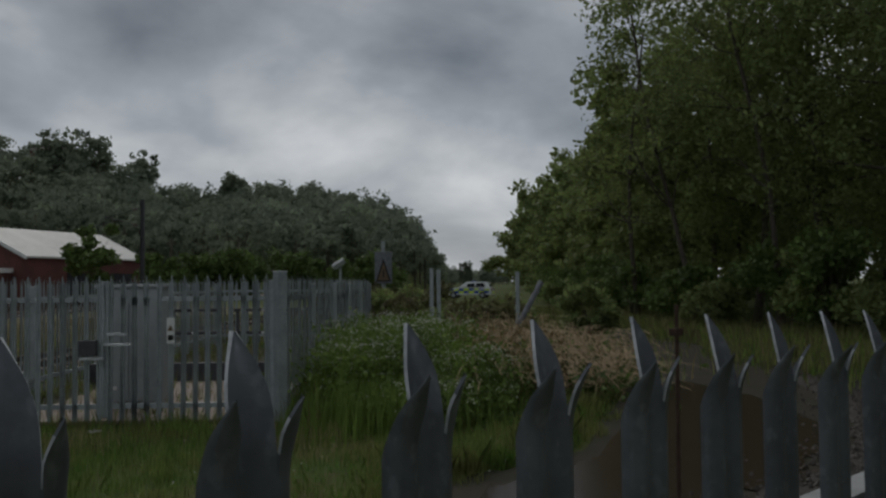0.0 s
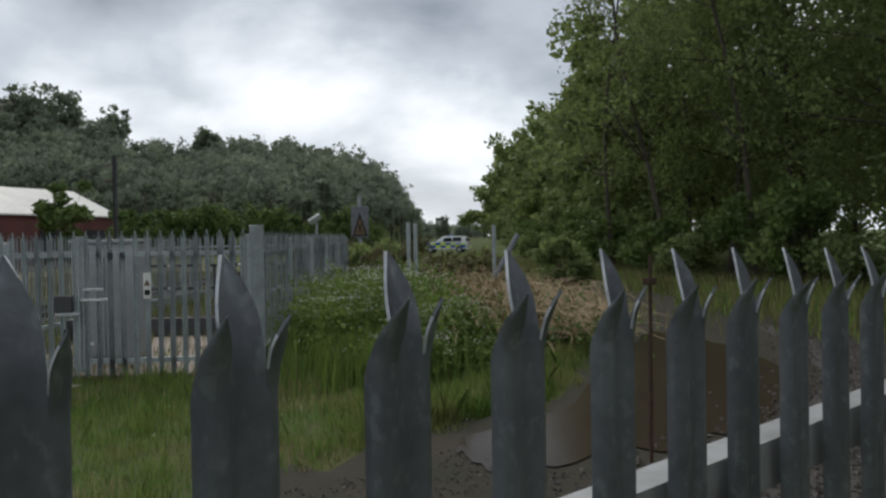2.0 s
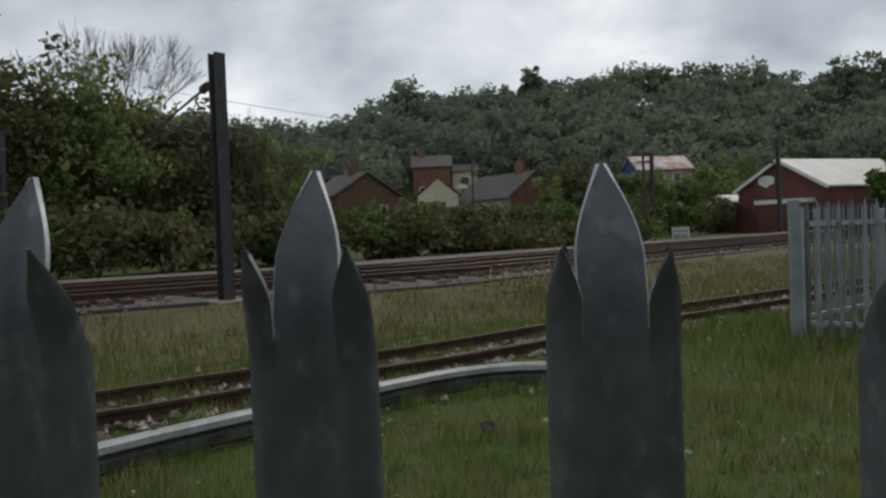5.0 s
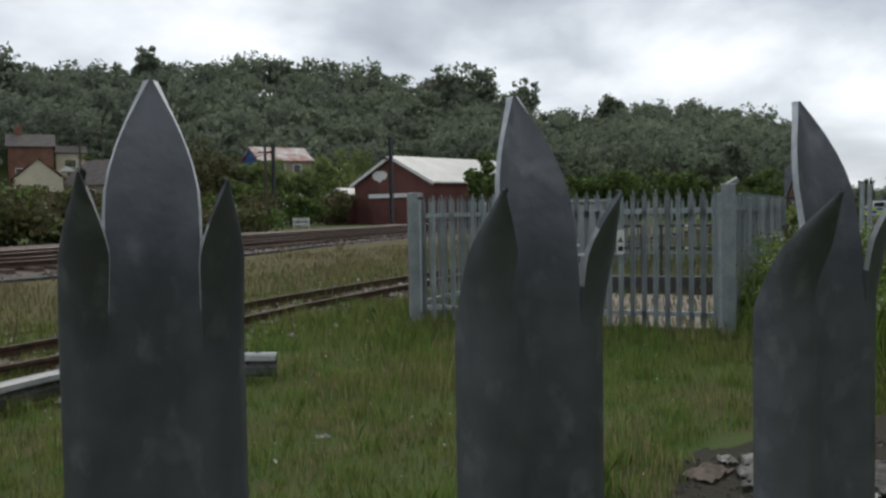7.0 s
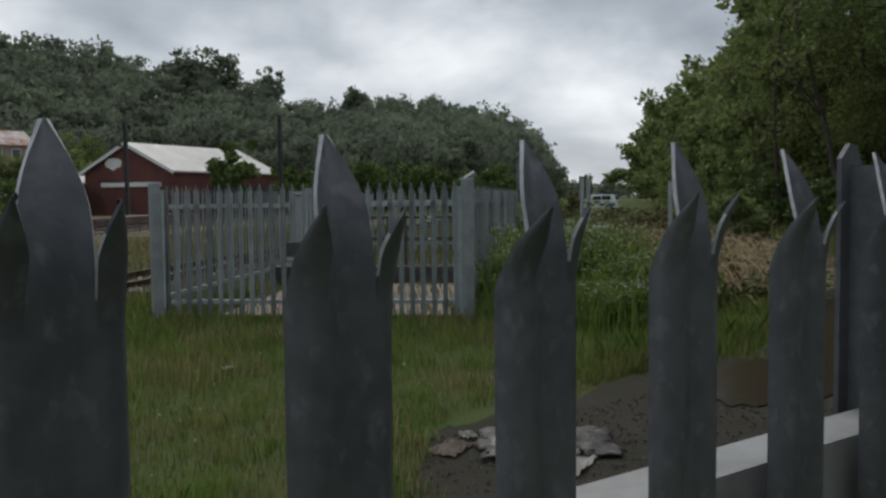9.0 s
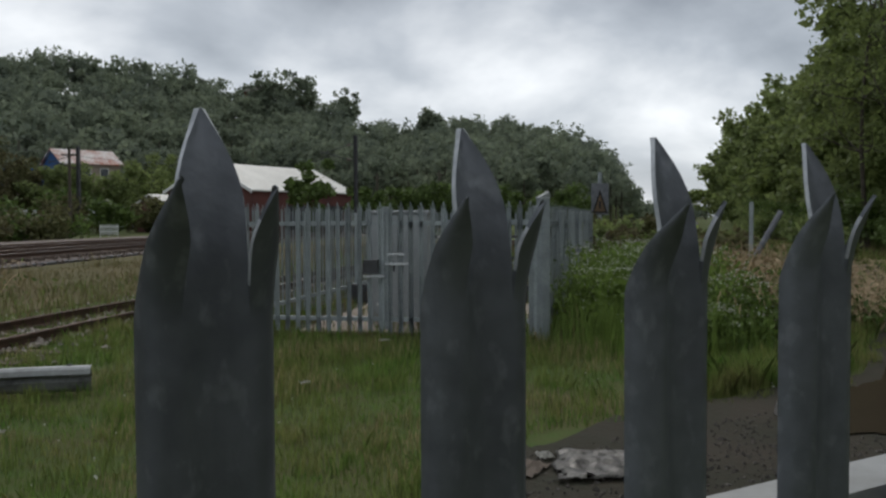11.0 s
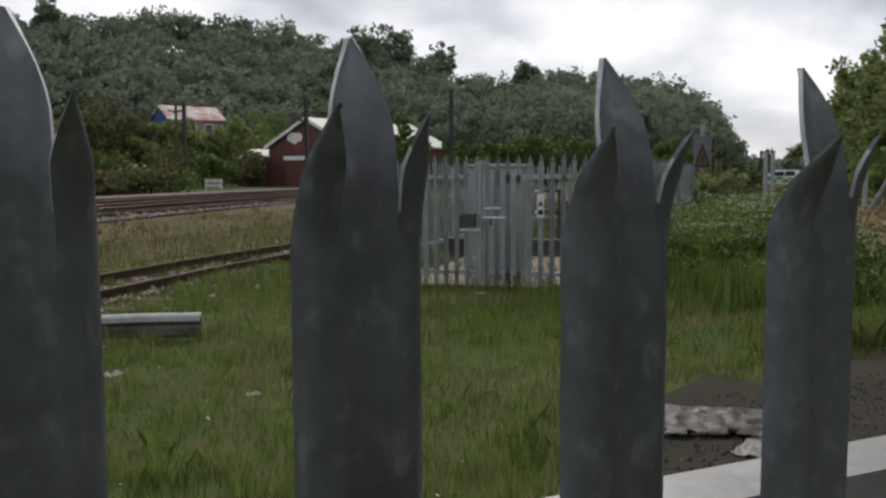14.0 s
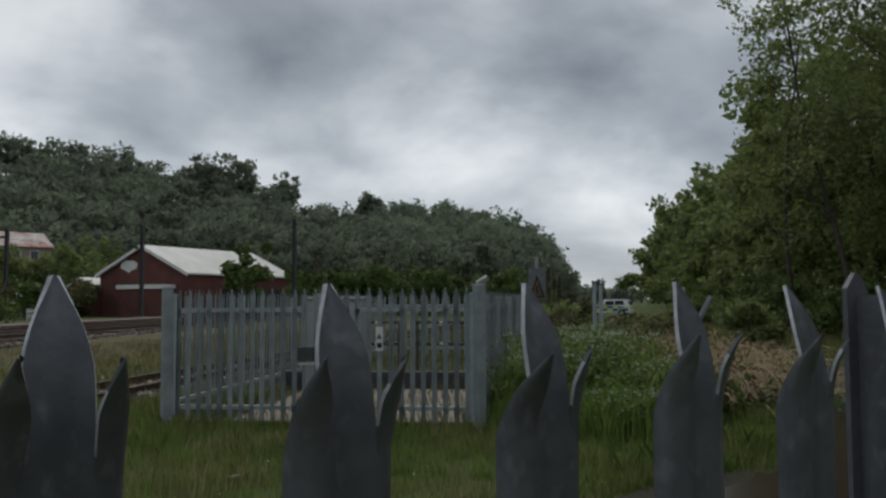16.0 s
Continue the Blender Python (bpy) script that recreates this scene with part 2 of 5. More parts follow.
M_BRICKOLD = mat("old_brown_brick", (0.17, 0.1, 0.065), 0.9, scale=3, second=(0.1, 0.065, 0.045), bump=0.3, bscale=14, objrand=0.2)
M_DRYGROUND = mat("dry_ground", (0.16, 0.13, 0.07), 0.95, scale=0.8, second=(0.1, 0.1, 0.045), bump=0.6, bscale=25, spec=0.1)
M_PETAL = mat("white_petals", (0.75, 0.75, 0.66), 0.8, scale=5, var=0.15, bump=0, trans=0.2)
M_BRICK = mat("red_brick", (0.23, 0.115, 0.08), 0.9, scale=1.2, second=(0.15, 0.08, 0.06), bump=0.25, bscale=14, objrand=0.15)
M_BRICKDARK = mat("dark_red_boards", (0.155, 0.062, 0.05), 0.85, scale=0.7, second=(0.1, 0.045, 0.04), bump=0.1)
M_ROOFW = mat("pale_sheet_roof", (0.66, 0.65, 0.6), 0.55, scale=0.5, second=(0.52, 0.51, 0.47), bump=0.03)
M_SLATE = mat("slate_roof", (0.145, 0.125, 0.112), 0.8, scale=1.5, second=(0.09, 0.08, 0.075), bump=0.3, bscale=5)
M_RENDER = mat("cream_render", (0.68, 0.62, 0.47), 0.85, scale=0.6, second=(0.56, 0.5, 0.38), bump=0.05)
M_WHITE = mat("white_paint", (0.78, 0.78, 0.76), 0.5, scale=3, var=0.12, bump=0.03)
M_BLUE = mat("blue_cladding", (0.04, 0.11, 0.27), 0.6, scale=1, second=(0.03, 0.08, 0.19), bump=0.05)
M_RUSTROOF = mat("rusting_tin_roof", (0.62, 0.6, 0.58), 0.6, scale=0.55, second=(0.3, 0.09, 0.05), bump=0.1)
M_DARK = mat("dark_openings", (0.03, 0.03, 0.035), 0.4, scale=2, var=0.3, bump=0)
M_MAST = mat("mast_steel", (0.1, 0.1, 0.105), 0.7, 0.2, scale=4, second=(0.06, 0.06, 0.065), bump=0.15)
M_CER = mat("brown_ceramic", (0.14, 0.1, 0.085), 0.35, scale=9, var=0.3, bump=0)
M_CAB = mat("grey_painted_steel", (0.36, 0.38, 0.385), 0.5, scale=2.5, second=(0.29, 0.31, 0.315), bump=0.05)
M_RAILG = mat("galvanised_rail", (0.44, 0.45, 0.45), 0.5, 0.2, scale=4, second=(0.3, 0.3, 0.29), bump=0.1)
M_ARMCO = mat("shaded_beam_face", (0.22, 0.225, 0.22), 0.6, 0.1, scale=4, second=(0.1, 0.1, 0.095), bump=0.1)
M_AMBER = mat("faded_amber_sign", (0.17, 0.11, 0.06), 0.6, scale=4, second=(0.11, 0.08, 0.05), bump=0)
M_BLACK = mat("black_paint", (0.02, 0.02, 0.02), 0.5, scale=5, var=0.3, bump=0)
M_SHEET = mat("grimy_plastic_sheet", (0.3, 0.285, 0.265), 0.35, scale=9, second=(0.05, 0.045, 0.04), bump=0.3, spec=0.5)
M_PAPER = mat("dirty_white_paper", (0.7, 0.69, 0.64), 0.8, scale=8, second=(0.5, 0.48, 0.43), bump=0.1)
M_CARW = mat("white_car_paint", (0.75, 0.77, 0.78), 0.25, scale=2, var=0.08, bump=0, spec=0.6)
M_CARY = mat("fluorescent_yellow", (0.62, 0.8, 0.06), 0.4, scale=2, var=0.1, bump=0)
M_CARB = mat("police_blue", (0.03, 0.08, 0.4), 0.4, scale=2, var=0.1, bump=0)
M_GLASS = mat("car_glass", (0.02, 0.025, 0.03), 0.1, scale=2, var=0.2, bump=0, spec=0.6)
M_TYRE = mat("tyre_rubber", (0.025, 0.025, 0.025), 0.85, scale=8, var=0.3, bump=0.1)
M_WINDOW = mat("window_glass_dark", (0.05, 0.06, 0.07), 0.15, scale=1, var=0.3, bump=0, spec=0.6)
M_WATER = bpy.data.materials.new("muddy_water")
M_WATER.use_nodes = True
_b = M_WATER.node_tree.nodes["Principled BSDF"]
_b.inputs["Base Color"].default_value, _b.inputs["Roughness"].default_value = (0.045, 0.034, 0.024, 1), 0.16
_b.inputs["IOR"].default_value, _b.inputs["Specular IOR Level"].default_value = 1.33, 0.06
_wv = M_WATER.node_tree.nodes.new("ShaderNodeTexNoise")
_wv.inputs["Scale"].default_value = 13
_wb = M_WATER.node_tree.nodes.new("ShaderNodeBump")
_wb.inputs["Strength"].default_value, _wb.inputs["Distance"].default_value = 0.3, 0.02
M_WATER.node_tree.links.new(_wv.outputs["Fac"], _wb.inputs["Height"])
M_WATER.node_tree.links.new(_wb.outputs[0], _b.inputs["Normal"])


# ---- mesh helpers ----
def mesh_of(name, verts, faces, material, smooth=False):
    me = bpy.data.meshes.new(name)
    me.from_pydata([tuple(v) for v in verts], [], [tuple(f) for f in faces])
    me.materials.append(material)
    if smooth:
        me.polygons.foreach_set("use_smooth", [True] * len(me.polygons))
    me.update()
    return me


def quads_mesh(name, v, material):
    """v: an array (n, 4, 3) of four-cornered leaves or blades, as one mesh."""
    n = len(v)
    k = v.shape[1]
    me = bpy.data.meshes.new(name)
    me.vertices.add(n * k)
    me.vertices.foreach_set("co", v.reshape(-1).astype(np.float32))
    me.loops.add(n * k)
    me.loops.foreach_set("vertex_index", np.arange(n * k, dtype=np.int32))
    me.polygons.add(n)
    me.polygons.foreach_set("loop_start", np.arange(0, n * k, k, dtype=np.int32))
    me.materials.append(material)
    me.update(calc_edges=True)
    return me


def empty(name, m, label, category, group="", kind=""):
    ob = new(name)
    ob.empty_display_size = 0.1
    ob.matrix_basis = m
    return tagged(ob, label, category, group, kind)


def part(name, bm, material, parent, label=""):
    me = bpy.data.meshes.new(name)
    bm.to_mesh(me)
    bm.free()
    me.materials.append(material)
    ob = new(name, me)
    ob.parent = parent
    return tagged(ob, label)


def part_me(name, me, parent, label="", m=None):
    ob = new(name, me)
    ob.parent = parent
    if m is not None:
        ob.matrix_basis = m
    return tagged(ob, label)


def box(lo, hi, bevel=0.0, bm=None, m=None):
    bm = bm or bmesh.new()
    c = [(lo[i] + hi[i]) / 2 for i in range(3)]
    s = [abs(hi[i] - lo[i]) for i in range(3)]
    mm = Matrix.Translation(c) @ Matrix.Diagonal((*s, 1))
    r = bmesh.ops.create_cube(bm, size=1, matrix=(m @ mm) if m else mm)
    if bevel:
        ed = list({e for v in r["verts"] for e in v.link_edges})
        bmesh.ops.bevel(bm, geom=ed, offset=bevel, segments=2, affect="EDGES", profile=0.5)
    return bm


def tube(a, b, r1, r2=None, seg=8, bm=None, caps=True):
    bm = bm or bmesh.new()
    a, b = Vector(a), Vector(b)
    d = b - a
    m = Matrix.Translation((a + b) / 2) @ d.to_track_quat("Z", "Y").to_matrix().to_4x4()
    bmesh.ops.create_cone(bm, cap_ends=caps, segments=seg, radius1=r1, radius2=r1 if r2 is None else r2, depth=d.length, matrix=m)
    return bm


def prism(outline, axis, lo, hi, bm=None, m=None):
    """An outline of (a, b) pairs pushed along an axis (x, y or z) from lo to hi."""
    bm = bm or bmesh.new()
    put = {"x": lambda a, b, t: (t, a, b), "y": lambda a, b, t: (a, t, b), "z": lambda a, b, t: (a, b, t)}[axis]
    f = [bm.verts.new(put(a, b, lo)) for a, b in outline]
    g = [bm.verts.new(put(a, b, hi)) for a, b in outline]
    n = len(outline)
    for i in range(n):
        bm.faces.new((f[i], f[(i + 1) % n], g[(i + 1) % n], g[i]))
    bm.faces.new(f[::-1])
    bm.faces.new(g)
    bmesh.ops.recalc_face_normals(bm, faces=bm.faces)
    if m:
        bmesh.ops.transform(bm, matrix=m, verts=bm.verts)
    return bm


rng = np.random.default_rng(7)


def rand_dirs(n, g=rng):
    d = g.normal(size=(n, 3))
    return d / np.linalg.norm(d, axis=1, keepdims=True)


def leaf_quads(centres, size, g=rng, flat=0.0):
    """Diamond leaves or sprays at the centres, turned at random."""
    n = len(centres)
    a = rand_dirs(n, g)
    b = np.cross(a, rand_dirs(n, g))
    b /= np.linalg.norm(b, axis=1, keepdims=True) + 1e-9
    if flat:
        a[:, 2] *= 1 - flat
    s = size * g.uniform(0.6, 1.4, (n, 1))
    a, b = a * s, b * s * 0.55
    return np.stack([centres - a, centres + b * 0.9 - a * 0.1, centres + a, centres - b], axis=1)


def crown_points(n, clumps, spread, g=rng):
    """n leaf places round clump centres (k, 3) with radii spread (k,): denser near each clump's skin."""
    k = len(clumps)
    idx = g.integers(0, k, n)
    d = rand_dirs(n, g)
    r = spread[idx] * g.uniform(0.0, 1.0, n) ** 0.45
    return clumps[idx] + d * r[:, None] * np.array([1.0, 1.0, 0.75])


# axis of the valley, from the fence corner out along the old trackbed
U = Vector((0.701, 0.713, 0))
Rt = Vector((0.713, -0.701, 0))


def along(s, l, z=0.0):
    p = U * s + Rt * l
    return (p.x, p.y, z)


# ---- ground ----
def gz(x, y):
    q = 0.701 * y - 0.713 * x
    return 0.0 if q < 11.5 else 0.2 * (q - 11.5) / 5.5 if q < 17 else 0.2 + 0.006 * min(q - 17, 57)


def ground():
    radii = [0, 1, 2, 3, 4, 5, 6, 7, 8, 9, 10, 12, 14, 16, 19, 22, 26, 30, 36, 44, 54, 66, 80, 100, 130, 180, 260, 400, 700, 1400, 3200]
    n = 96
    v, f = [(0, 4, 0)], []
    for r in radii[1:]:
        for i in range(n):
            a = 2 * math.pi * i / n
            x, y = r * math.sin(a), 4 + r * math.cos(a)
            v.append((x, y, gz(x, y) + (0.03 * noise.noise((x * 0.6, y * 0.6, 0)) - 0.015 if r < 40 and y > 0.5 else -0.02 if r < 40 else 0)))
    for i in range(n):
        f.append((0, 1 + (i + 1) % n, 1 + i))
    for k in range(len(radii) - 2):
        for i in range(n):
            a, b = 1 + k * n + i, 1 + k * n + (i + 1) % n
            f.append((a, b, b + n, a + n))
    ob = new("ground", mesh_of("ground", v, f, M_GRASS, True))
    tagged(ob, "rough green grass ground of the railway land", "ground", kind="structure")


ground()


def patch(name, outline, z, material, label, category, wob=0.12, kind="structure", sub=6):
    """A flat sheet on the ground with an uneven edge."""
    pts = []
    n = len(outline)
    for i in range(n):
        p0, p1, p2, p3 = (Vector((*outline[(i + j) % n], 0)) for j in (-1, 0, 1, 2))
        for k in range(sub):
            t = k / sub
            q = 0.5 * (2 * p1 + (p2 - p0) * t + (2 * p0 - 5 * p1 + 4 * p2 - p3) * t * t + (3 * p1 - p0 - 3 * p2 + p3) * t ** 3)
            w = wob * (noise.noise((q.x * 1.7, q.y * 1.7, z * 50)) + 0.45 * noise.noise((q.x * 6.3, q.y * 6.3, z * 90)))
            pts.append((q.x + w, q.y + w * 0.7, z))
    bm = bmesh.new()
    bm.faces.new([bm.verts.new(p) for p in pts])
    bmesh.ops.triangulate(bm, faces=bm.faces)
    me = bpy.data.meshes.new(name)
    bm.to_mesh(me)
    bm.free()
    me.materials.append(material)
    return tagged(new(name, me), label, category, kind=kind)


patch("path", [(0.5, 0.9), (1.1, 2.4), (1.75, 3.75), (2.6, 4.25), (4.6, 4.55), (6.4, 4.6), (8.2, 5.6), (12, 7.9), (19, 13.5), (28, 22), (40, 33), (42, 31.6),
               (31, 21.2), (24, 14.8), (17, 8.6), (13, 4.4), (11, 1.8), (6, 0.8)], 0.02, M_MUD, "dark wet mud and gravel path beside the fence", "path", 0.4, sub=12)
patch("gravel_path", [(3.8, 0.9), (4.6, 2.3), (5.8, 2.5), (7.4, 2.65), (9.4, 3.2), (10.6, 3.9), (12.2, 4.9), (14, 6.2), (13, 4.2), (10.5, 2.2), (7, 1.2)], 0.026,
      M_GRAVEL, "grey stony gravel strip along the puddle", "path", 0.45, sub=12)
patch("rutted_track", [(11.5, 3.6), (12.6, 5.2), (15.5, 8.6), (18.7, 11.0), (24, 15.5), (30, 21), (33, 20), (26, 13.6), (21.5, 9.4), (18.5, 6.2), (15, 3.2)], 0.022,
      M_MUD, "rutted brown earth track under the trees", "path", 0.5, sub=10)
patch("puddle", [(4.3, 3.25), (4.35, 3.7), (4.7, 4.1), (5.2, 4.35), (6.3, 4.38), (7.82, 5.07), (10, 6.1), (12.1, 6.9), (11, 5.1), (9.72, 3.78), (8.2, 3.05), (6.76, 2.65),
                 (5.6, 2.62), (5.05, 2.8), (4.7, 3.0)], 0.032, M_WATER, "long brown muddy puddle reflecting the sky", "puddle", 0.42, sub=14)


def stones(name, count, place, size, material, label, category, g=np.random.default_rng(3)):
    """Many small angular stones lying on the ground, as one object."""
    base = np.array([(1, 0, 0), (-1, 0, 0), (0, 1, 0), (0, -1, 0), (0, 0, 1), (0, 0, -0.5)], float)
    fc = np.array([(0, 2, 4), (2, 1, 4), (1, 3, 4), (3, 0, 4), (2, 0, 5), (1, 2, 5), (3, 1, 5), (0, 3, 5)])
    pts = np.array([place(g) for _ in range(count)])
    sc = size * g.uniform(0.5, 1.5, (count, 1, 1)) * g.uniform(0.6, 1.3, (count, 1, 3))
    ang = g.uniform(0, 6.28, count)
    v = base[None] * sc + g.normal(size=(count, 6, 3)) * size * 0.15
    x = v[..., 0] * np.cos(ang)[:, None] - v[..., 1] * np.sin(ang)[:, None]
    y = v[..., 0] * np.sin(ang)[:, None] + v[..., 1] * np.cos(ang)[:, None]
    v = np.stack([x, y, v[..., 2]], -1) + pts[:, None, :]
    tri = v[:, fc].reshape(-1, 3, 3)
    ob = new(name, quads_mesh(name, tri, material))
    return tagged(ob, label, category, kind="stuff")


def gravel_place(g):
    t = g.uniform(0, 1)
    return (4.2 + 10.5 * t + g.normal() * 0.45, 1.75 + 3.6 * t * t + g.normal() * 0.45, 0.03)


stones("gravel", 5000, gravel_place, 0.022, M_GRAVEL, "loose grey gravel stones on the path", "gravel")


def mud_place(g):
    return (g.uniform(1.3, 4.6), g.uniform(1.0, 4.0), 0.022)


stones("pebbles", 2600, mud_place, 0.012, M_GRAVEL, "small pebbles in the wet mud", "pebbles")


# ---- near palisade fence ----
Y0 = -0.03
PROFILE = [(-34, 16), (-33, 8), (-29.5, 2), (-23.5, -3.5), (-16.5, -4.5), (-9, 1), (0, 3), (9, 1), (16.5, -4.5), (23.5, -3.5), (29.5, 2), (33, 8), (34, 16)]


def prof_y(u):
    for (a, p), (b, q) in zip(PROFILE, PROFILE[1:]):
        if a <= u <= b:
            return p + (q - p) * (u - a) / (b - a)
    return 7


def pale_mesh(seed, bottom=0.22, top=1.79):
    """A W-section pale in rolled sheet with a tall middle point bent back and two shorter side points bent forward."""
    g = random.Random(seed)
    bm = bmesh.new()
    slit = top - 0.104
    us = [u for u, _ in PROFILE]
    zs = [bottom, 0.5, 0.9, 1.2, 1.4, 1.52, 1.6, 1.65, slit]
    grid = [[bm.verts.new((u / 1000, prof_y(u) / 1000, z)) for u in us] for z in zs]
    for r0, r1 in zip(grid, grid[1:]):
        for i in range(len(us) - 1):
            bm.faces.new((r0[i], r0[i + 1], r1[i + 1], r1[i]))

    def prong(i0, i1, tip_u, tip_dz, bend, shoulder, lean):
        last = grid[-1][i0:i1 + 1]
        cols = us[i0:i1 + 1]
        rows = 12
        mid = i0 == 4
        mean = sum(cols) / len(cols)
        for k in range(1, rows + 1):
            t = k / rows
            w = 1.0 if t < shoulder else max(0.04, 1 - ((t - shoulder) / (1 - shoulder)) ** (1.75 if mid else 1.35))
            row = []
            for u in cols:
                c = tip_u * t ** 1.4 + mean * (1 - t ** 1.4)
                uu = c + (u - mean) * w + lean * t * t
                y = prof_y(u) * (1 - 0.8 * t) + bend * t ** 2.3 if mid else prof_y(u) * (0.4 + 0.6 * w) * (1 - 0.7 * t) + bend * t ** 1.6
                row.append(bm.verts.new((uu / 1000, y / 1000, slit + (0.104 + tip_dz) * t)))
            for i in range(len(cols) - 1):
                bm.faces.new((last[i], last[i + 1], row[i + 1], row[i]))
            last = row

    prong(4, 8, g.uniform(-1.5, 1.5), g.uniform(-0.001, 0.001), 23 + g.uniform(-3, 3), 0.53, g.uniform(-2, 2))
    prong(0, 4, -23 + g.uniform(-2, 2), -0.041 + g.uniform(-0.006, 0.004), -24 + g.uniform(-5, 4), 0.55, g.uniform(-2, 0))
    prong(8, 12, 24 + g.uniform(-2, 2), -0.041 + g.uniform(-0.006, 0.004), -24 + g.uniform(-4, 5), 0.55, g.uniform(0, 2))
    # second skin, and the sheared rims that close the sheet, sky light coloured into the middle ones
    bmesh.ops.recalc_face_normals(bm, faces=bm.faces)
    bm.normal_update()
    front, border = bm.faces[:], [e for e in bm.edges if e.is_boundary]
    back = {v: bm.verts.new(v.co - v.normal * 0.003) for v in bm.verts[:]}
    for f in front:
        bm.faces.new([back[v] for v in reversed(f.verts)])
    for e in border:
        a, b = e.verts
        f = bm.faces.new((a, b, back[b], back[a]))
        middle = min(a.co.z, b.co.z) > slit + 0.015 and abs(a.co.x) < 0.02
        f.material_index = 1 if middle else 0
    bmesh.ops.recalc_face_normals(bm, faces=bm.faces)
    me = bpy.data.meshes.new("pale")
    bm.to_mesh(me)
    bm.free()
    me.materials.append(M_GALV)
    me.materials.append(M_EDGE)
    me.polygons.foreach_set("use_smooth", [True] * len(me.polygons))
    me.set_sharp_from_angle(angle=radians(50))
    return me


pale_variants = [pale_mesh(s) for s in range(7)]
FENCE = empty("palisade_fence", pose(0, 0, -0.2), "galvanised steel palisade fence with splayed triple-pointed pales", "fence")


def near_fence():
    g = random.Random(4)
    xs = [(-0.155 * k, 1.79 + g.uniform(-0.003, 0.003)) for k in range(1, 18)] + [(0.107 + 0.1555 * k, 1.803 - 0.0026 * k) for k in range(17)]
    for i, (x, top) in enumerate(xs):
        m = pose(x + g.uniform(-0.001, 0.001), Y0 + g.uniform(-0.002, 0.002), top - 1.79, g.uniform(-0.08, 0.08), g.uniform(-0.08, 0.08), g.uniform(-2, 2))
        part_me("pale", pale_variants[i % 7], FENCE, m=m)
    for z in (0.45, 1.43):
        for a, b in ((-2.76, -0.039), (-0.033, 2.72)):
            bm = box((a, 0.004, z), (b, 0.010, z + 0.07))
            box((a, 0.010, z + 0.064), (b, 0.062, z + 0.07), bm=bm)
            part("rail", bm, M_RAILG, FENCE, "horizontal angle-section galvanised rail")
    for x in (-2.77, -0.036, 2.73):
        bm = bmesh.new()
        for y in (-0.008, 0.086):
            prism([(x - 0.022, 0), (x + 0.022, 0), (x + 0.022, 1.785), (x + 0.008, 1.804), (x - 0.004, 1.806), (x - 0.022, 1.788)], "y", y, y + 0.006, bm)
        box((x - 0.002, -0.002, 0), (x + 0.002, 0.086, 1.78), bm=bm)
        part("post", bm, M_POST, FENCE, "steel joist post with a peaked top")


near_fence()


# ---- fenced compound ----
A = Vector((5.53, 8.22, 0))
B = Vector((2.45, 10.85, 0))
C = A + Vector((0.68, 0.733, 0)) * 13
D = B + Vector((0.68, 0.733, 0)) * 13


def far_pale():
    bm = bmesh.new()
    top = 1.75
    rows = [(-32, 4), (-24, -6), (-14, -6), (-7, 5), (7, 5), (14, -6), (24, -6), (32, 4)]
    g = [[bm.verts.new((u / 1000, y / 1000, z)) for u, y in rows] for z in (0.06, top - 0.1)]
    for i in range(7):
        bm.faces.new((g[0][i], g[0][i + 1], g[1][i + 1], g[1][i]))
    last = g[1]
    c = [bm.verts.new((s * 9 / 1000, 0.01, top - 0.03)) for s in (-1, 1)] + [bm.verts.new((0, 0.016, top))]
    bm.faces.new((last[3], last[4], c[1], c[0]))
    bm.faces.new((c[0], c[1], c[2]))
    for s, i in ((-1, 0), (1, 5)):
        t = bm.verts.new((s * 0.03, -0.034, top - 0.04))
        bm.faces.new((last[i], last[i + 1], t))
        bm.faces.new((last[i + 1], last[i + 2], t))
    bmesh.ops.solidify(bm, geom=bm.faces[:], thickness=0.003)
    me = bpy.data.meshes.new("pale")
    bm.to_mesh(me)
    bm.free()
    me.materials.append(M_GALV_FAR)
    return me


FAR_PALE = far_pale()


def palisade_run(parent, p, q, pitch=0.145, rails=(0.25, 1.42), inset=0.09, turn=0):
    d = (q - p)
    n = int((d.length - 2 * inset) / pitch)
    e = d.normalized()
    yaw = math.degrees(math.atan2(e.y, e.x)) + turn
    for i in range(n + 1):
        c = p + e * (inset + (d.length - 2 * inset) * i / n)
        part_me("pale", FAR_PALE, parent, m=pose(c.x, c.y, 0.0, random.uniform(-0.4, 0.4), random.uniform(-0.5, 0.5), yaw))
    for z in rails:
        m = Matrix.Translation(p) @ pose(0, 0, 0, 0, 0, math.degrees(math.atan2(e.y, e.x)))
        s = 1 if turn == 0 else -1
        part("rail", box((0.05, min(0.008 * s, 0.05 * s), z), (d.length - 0.05, max(0.008 * s, 0.05 * s), z + 0.055), m=m), M_GALV_FAR, parent)


def square_post(parent, p, h, w=0.1):
    bm = box((p.x - w / 2, p.y - w / 2, 0), (p.x + w / 2, p.y + w / 2, h), 0.004)
    ob = part("post", bm, M_GALV_FAR, parent, "square hollow steel post")
    part("cap", box((p.x - w / 2 - 0.006, p.y - w / 2 - 0.006, h), (p.x + w / 2 + 0.006, p.y + w / 2 + 0.006, h + 0.012), 0.003), M_EDGE, ob)


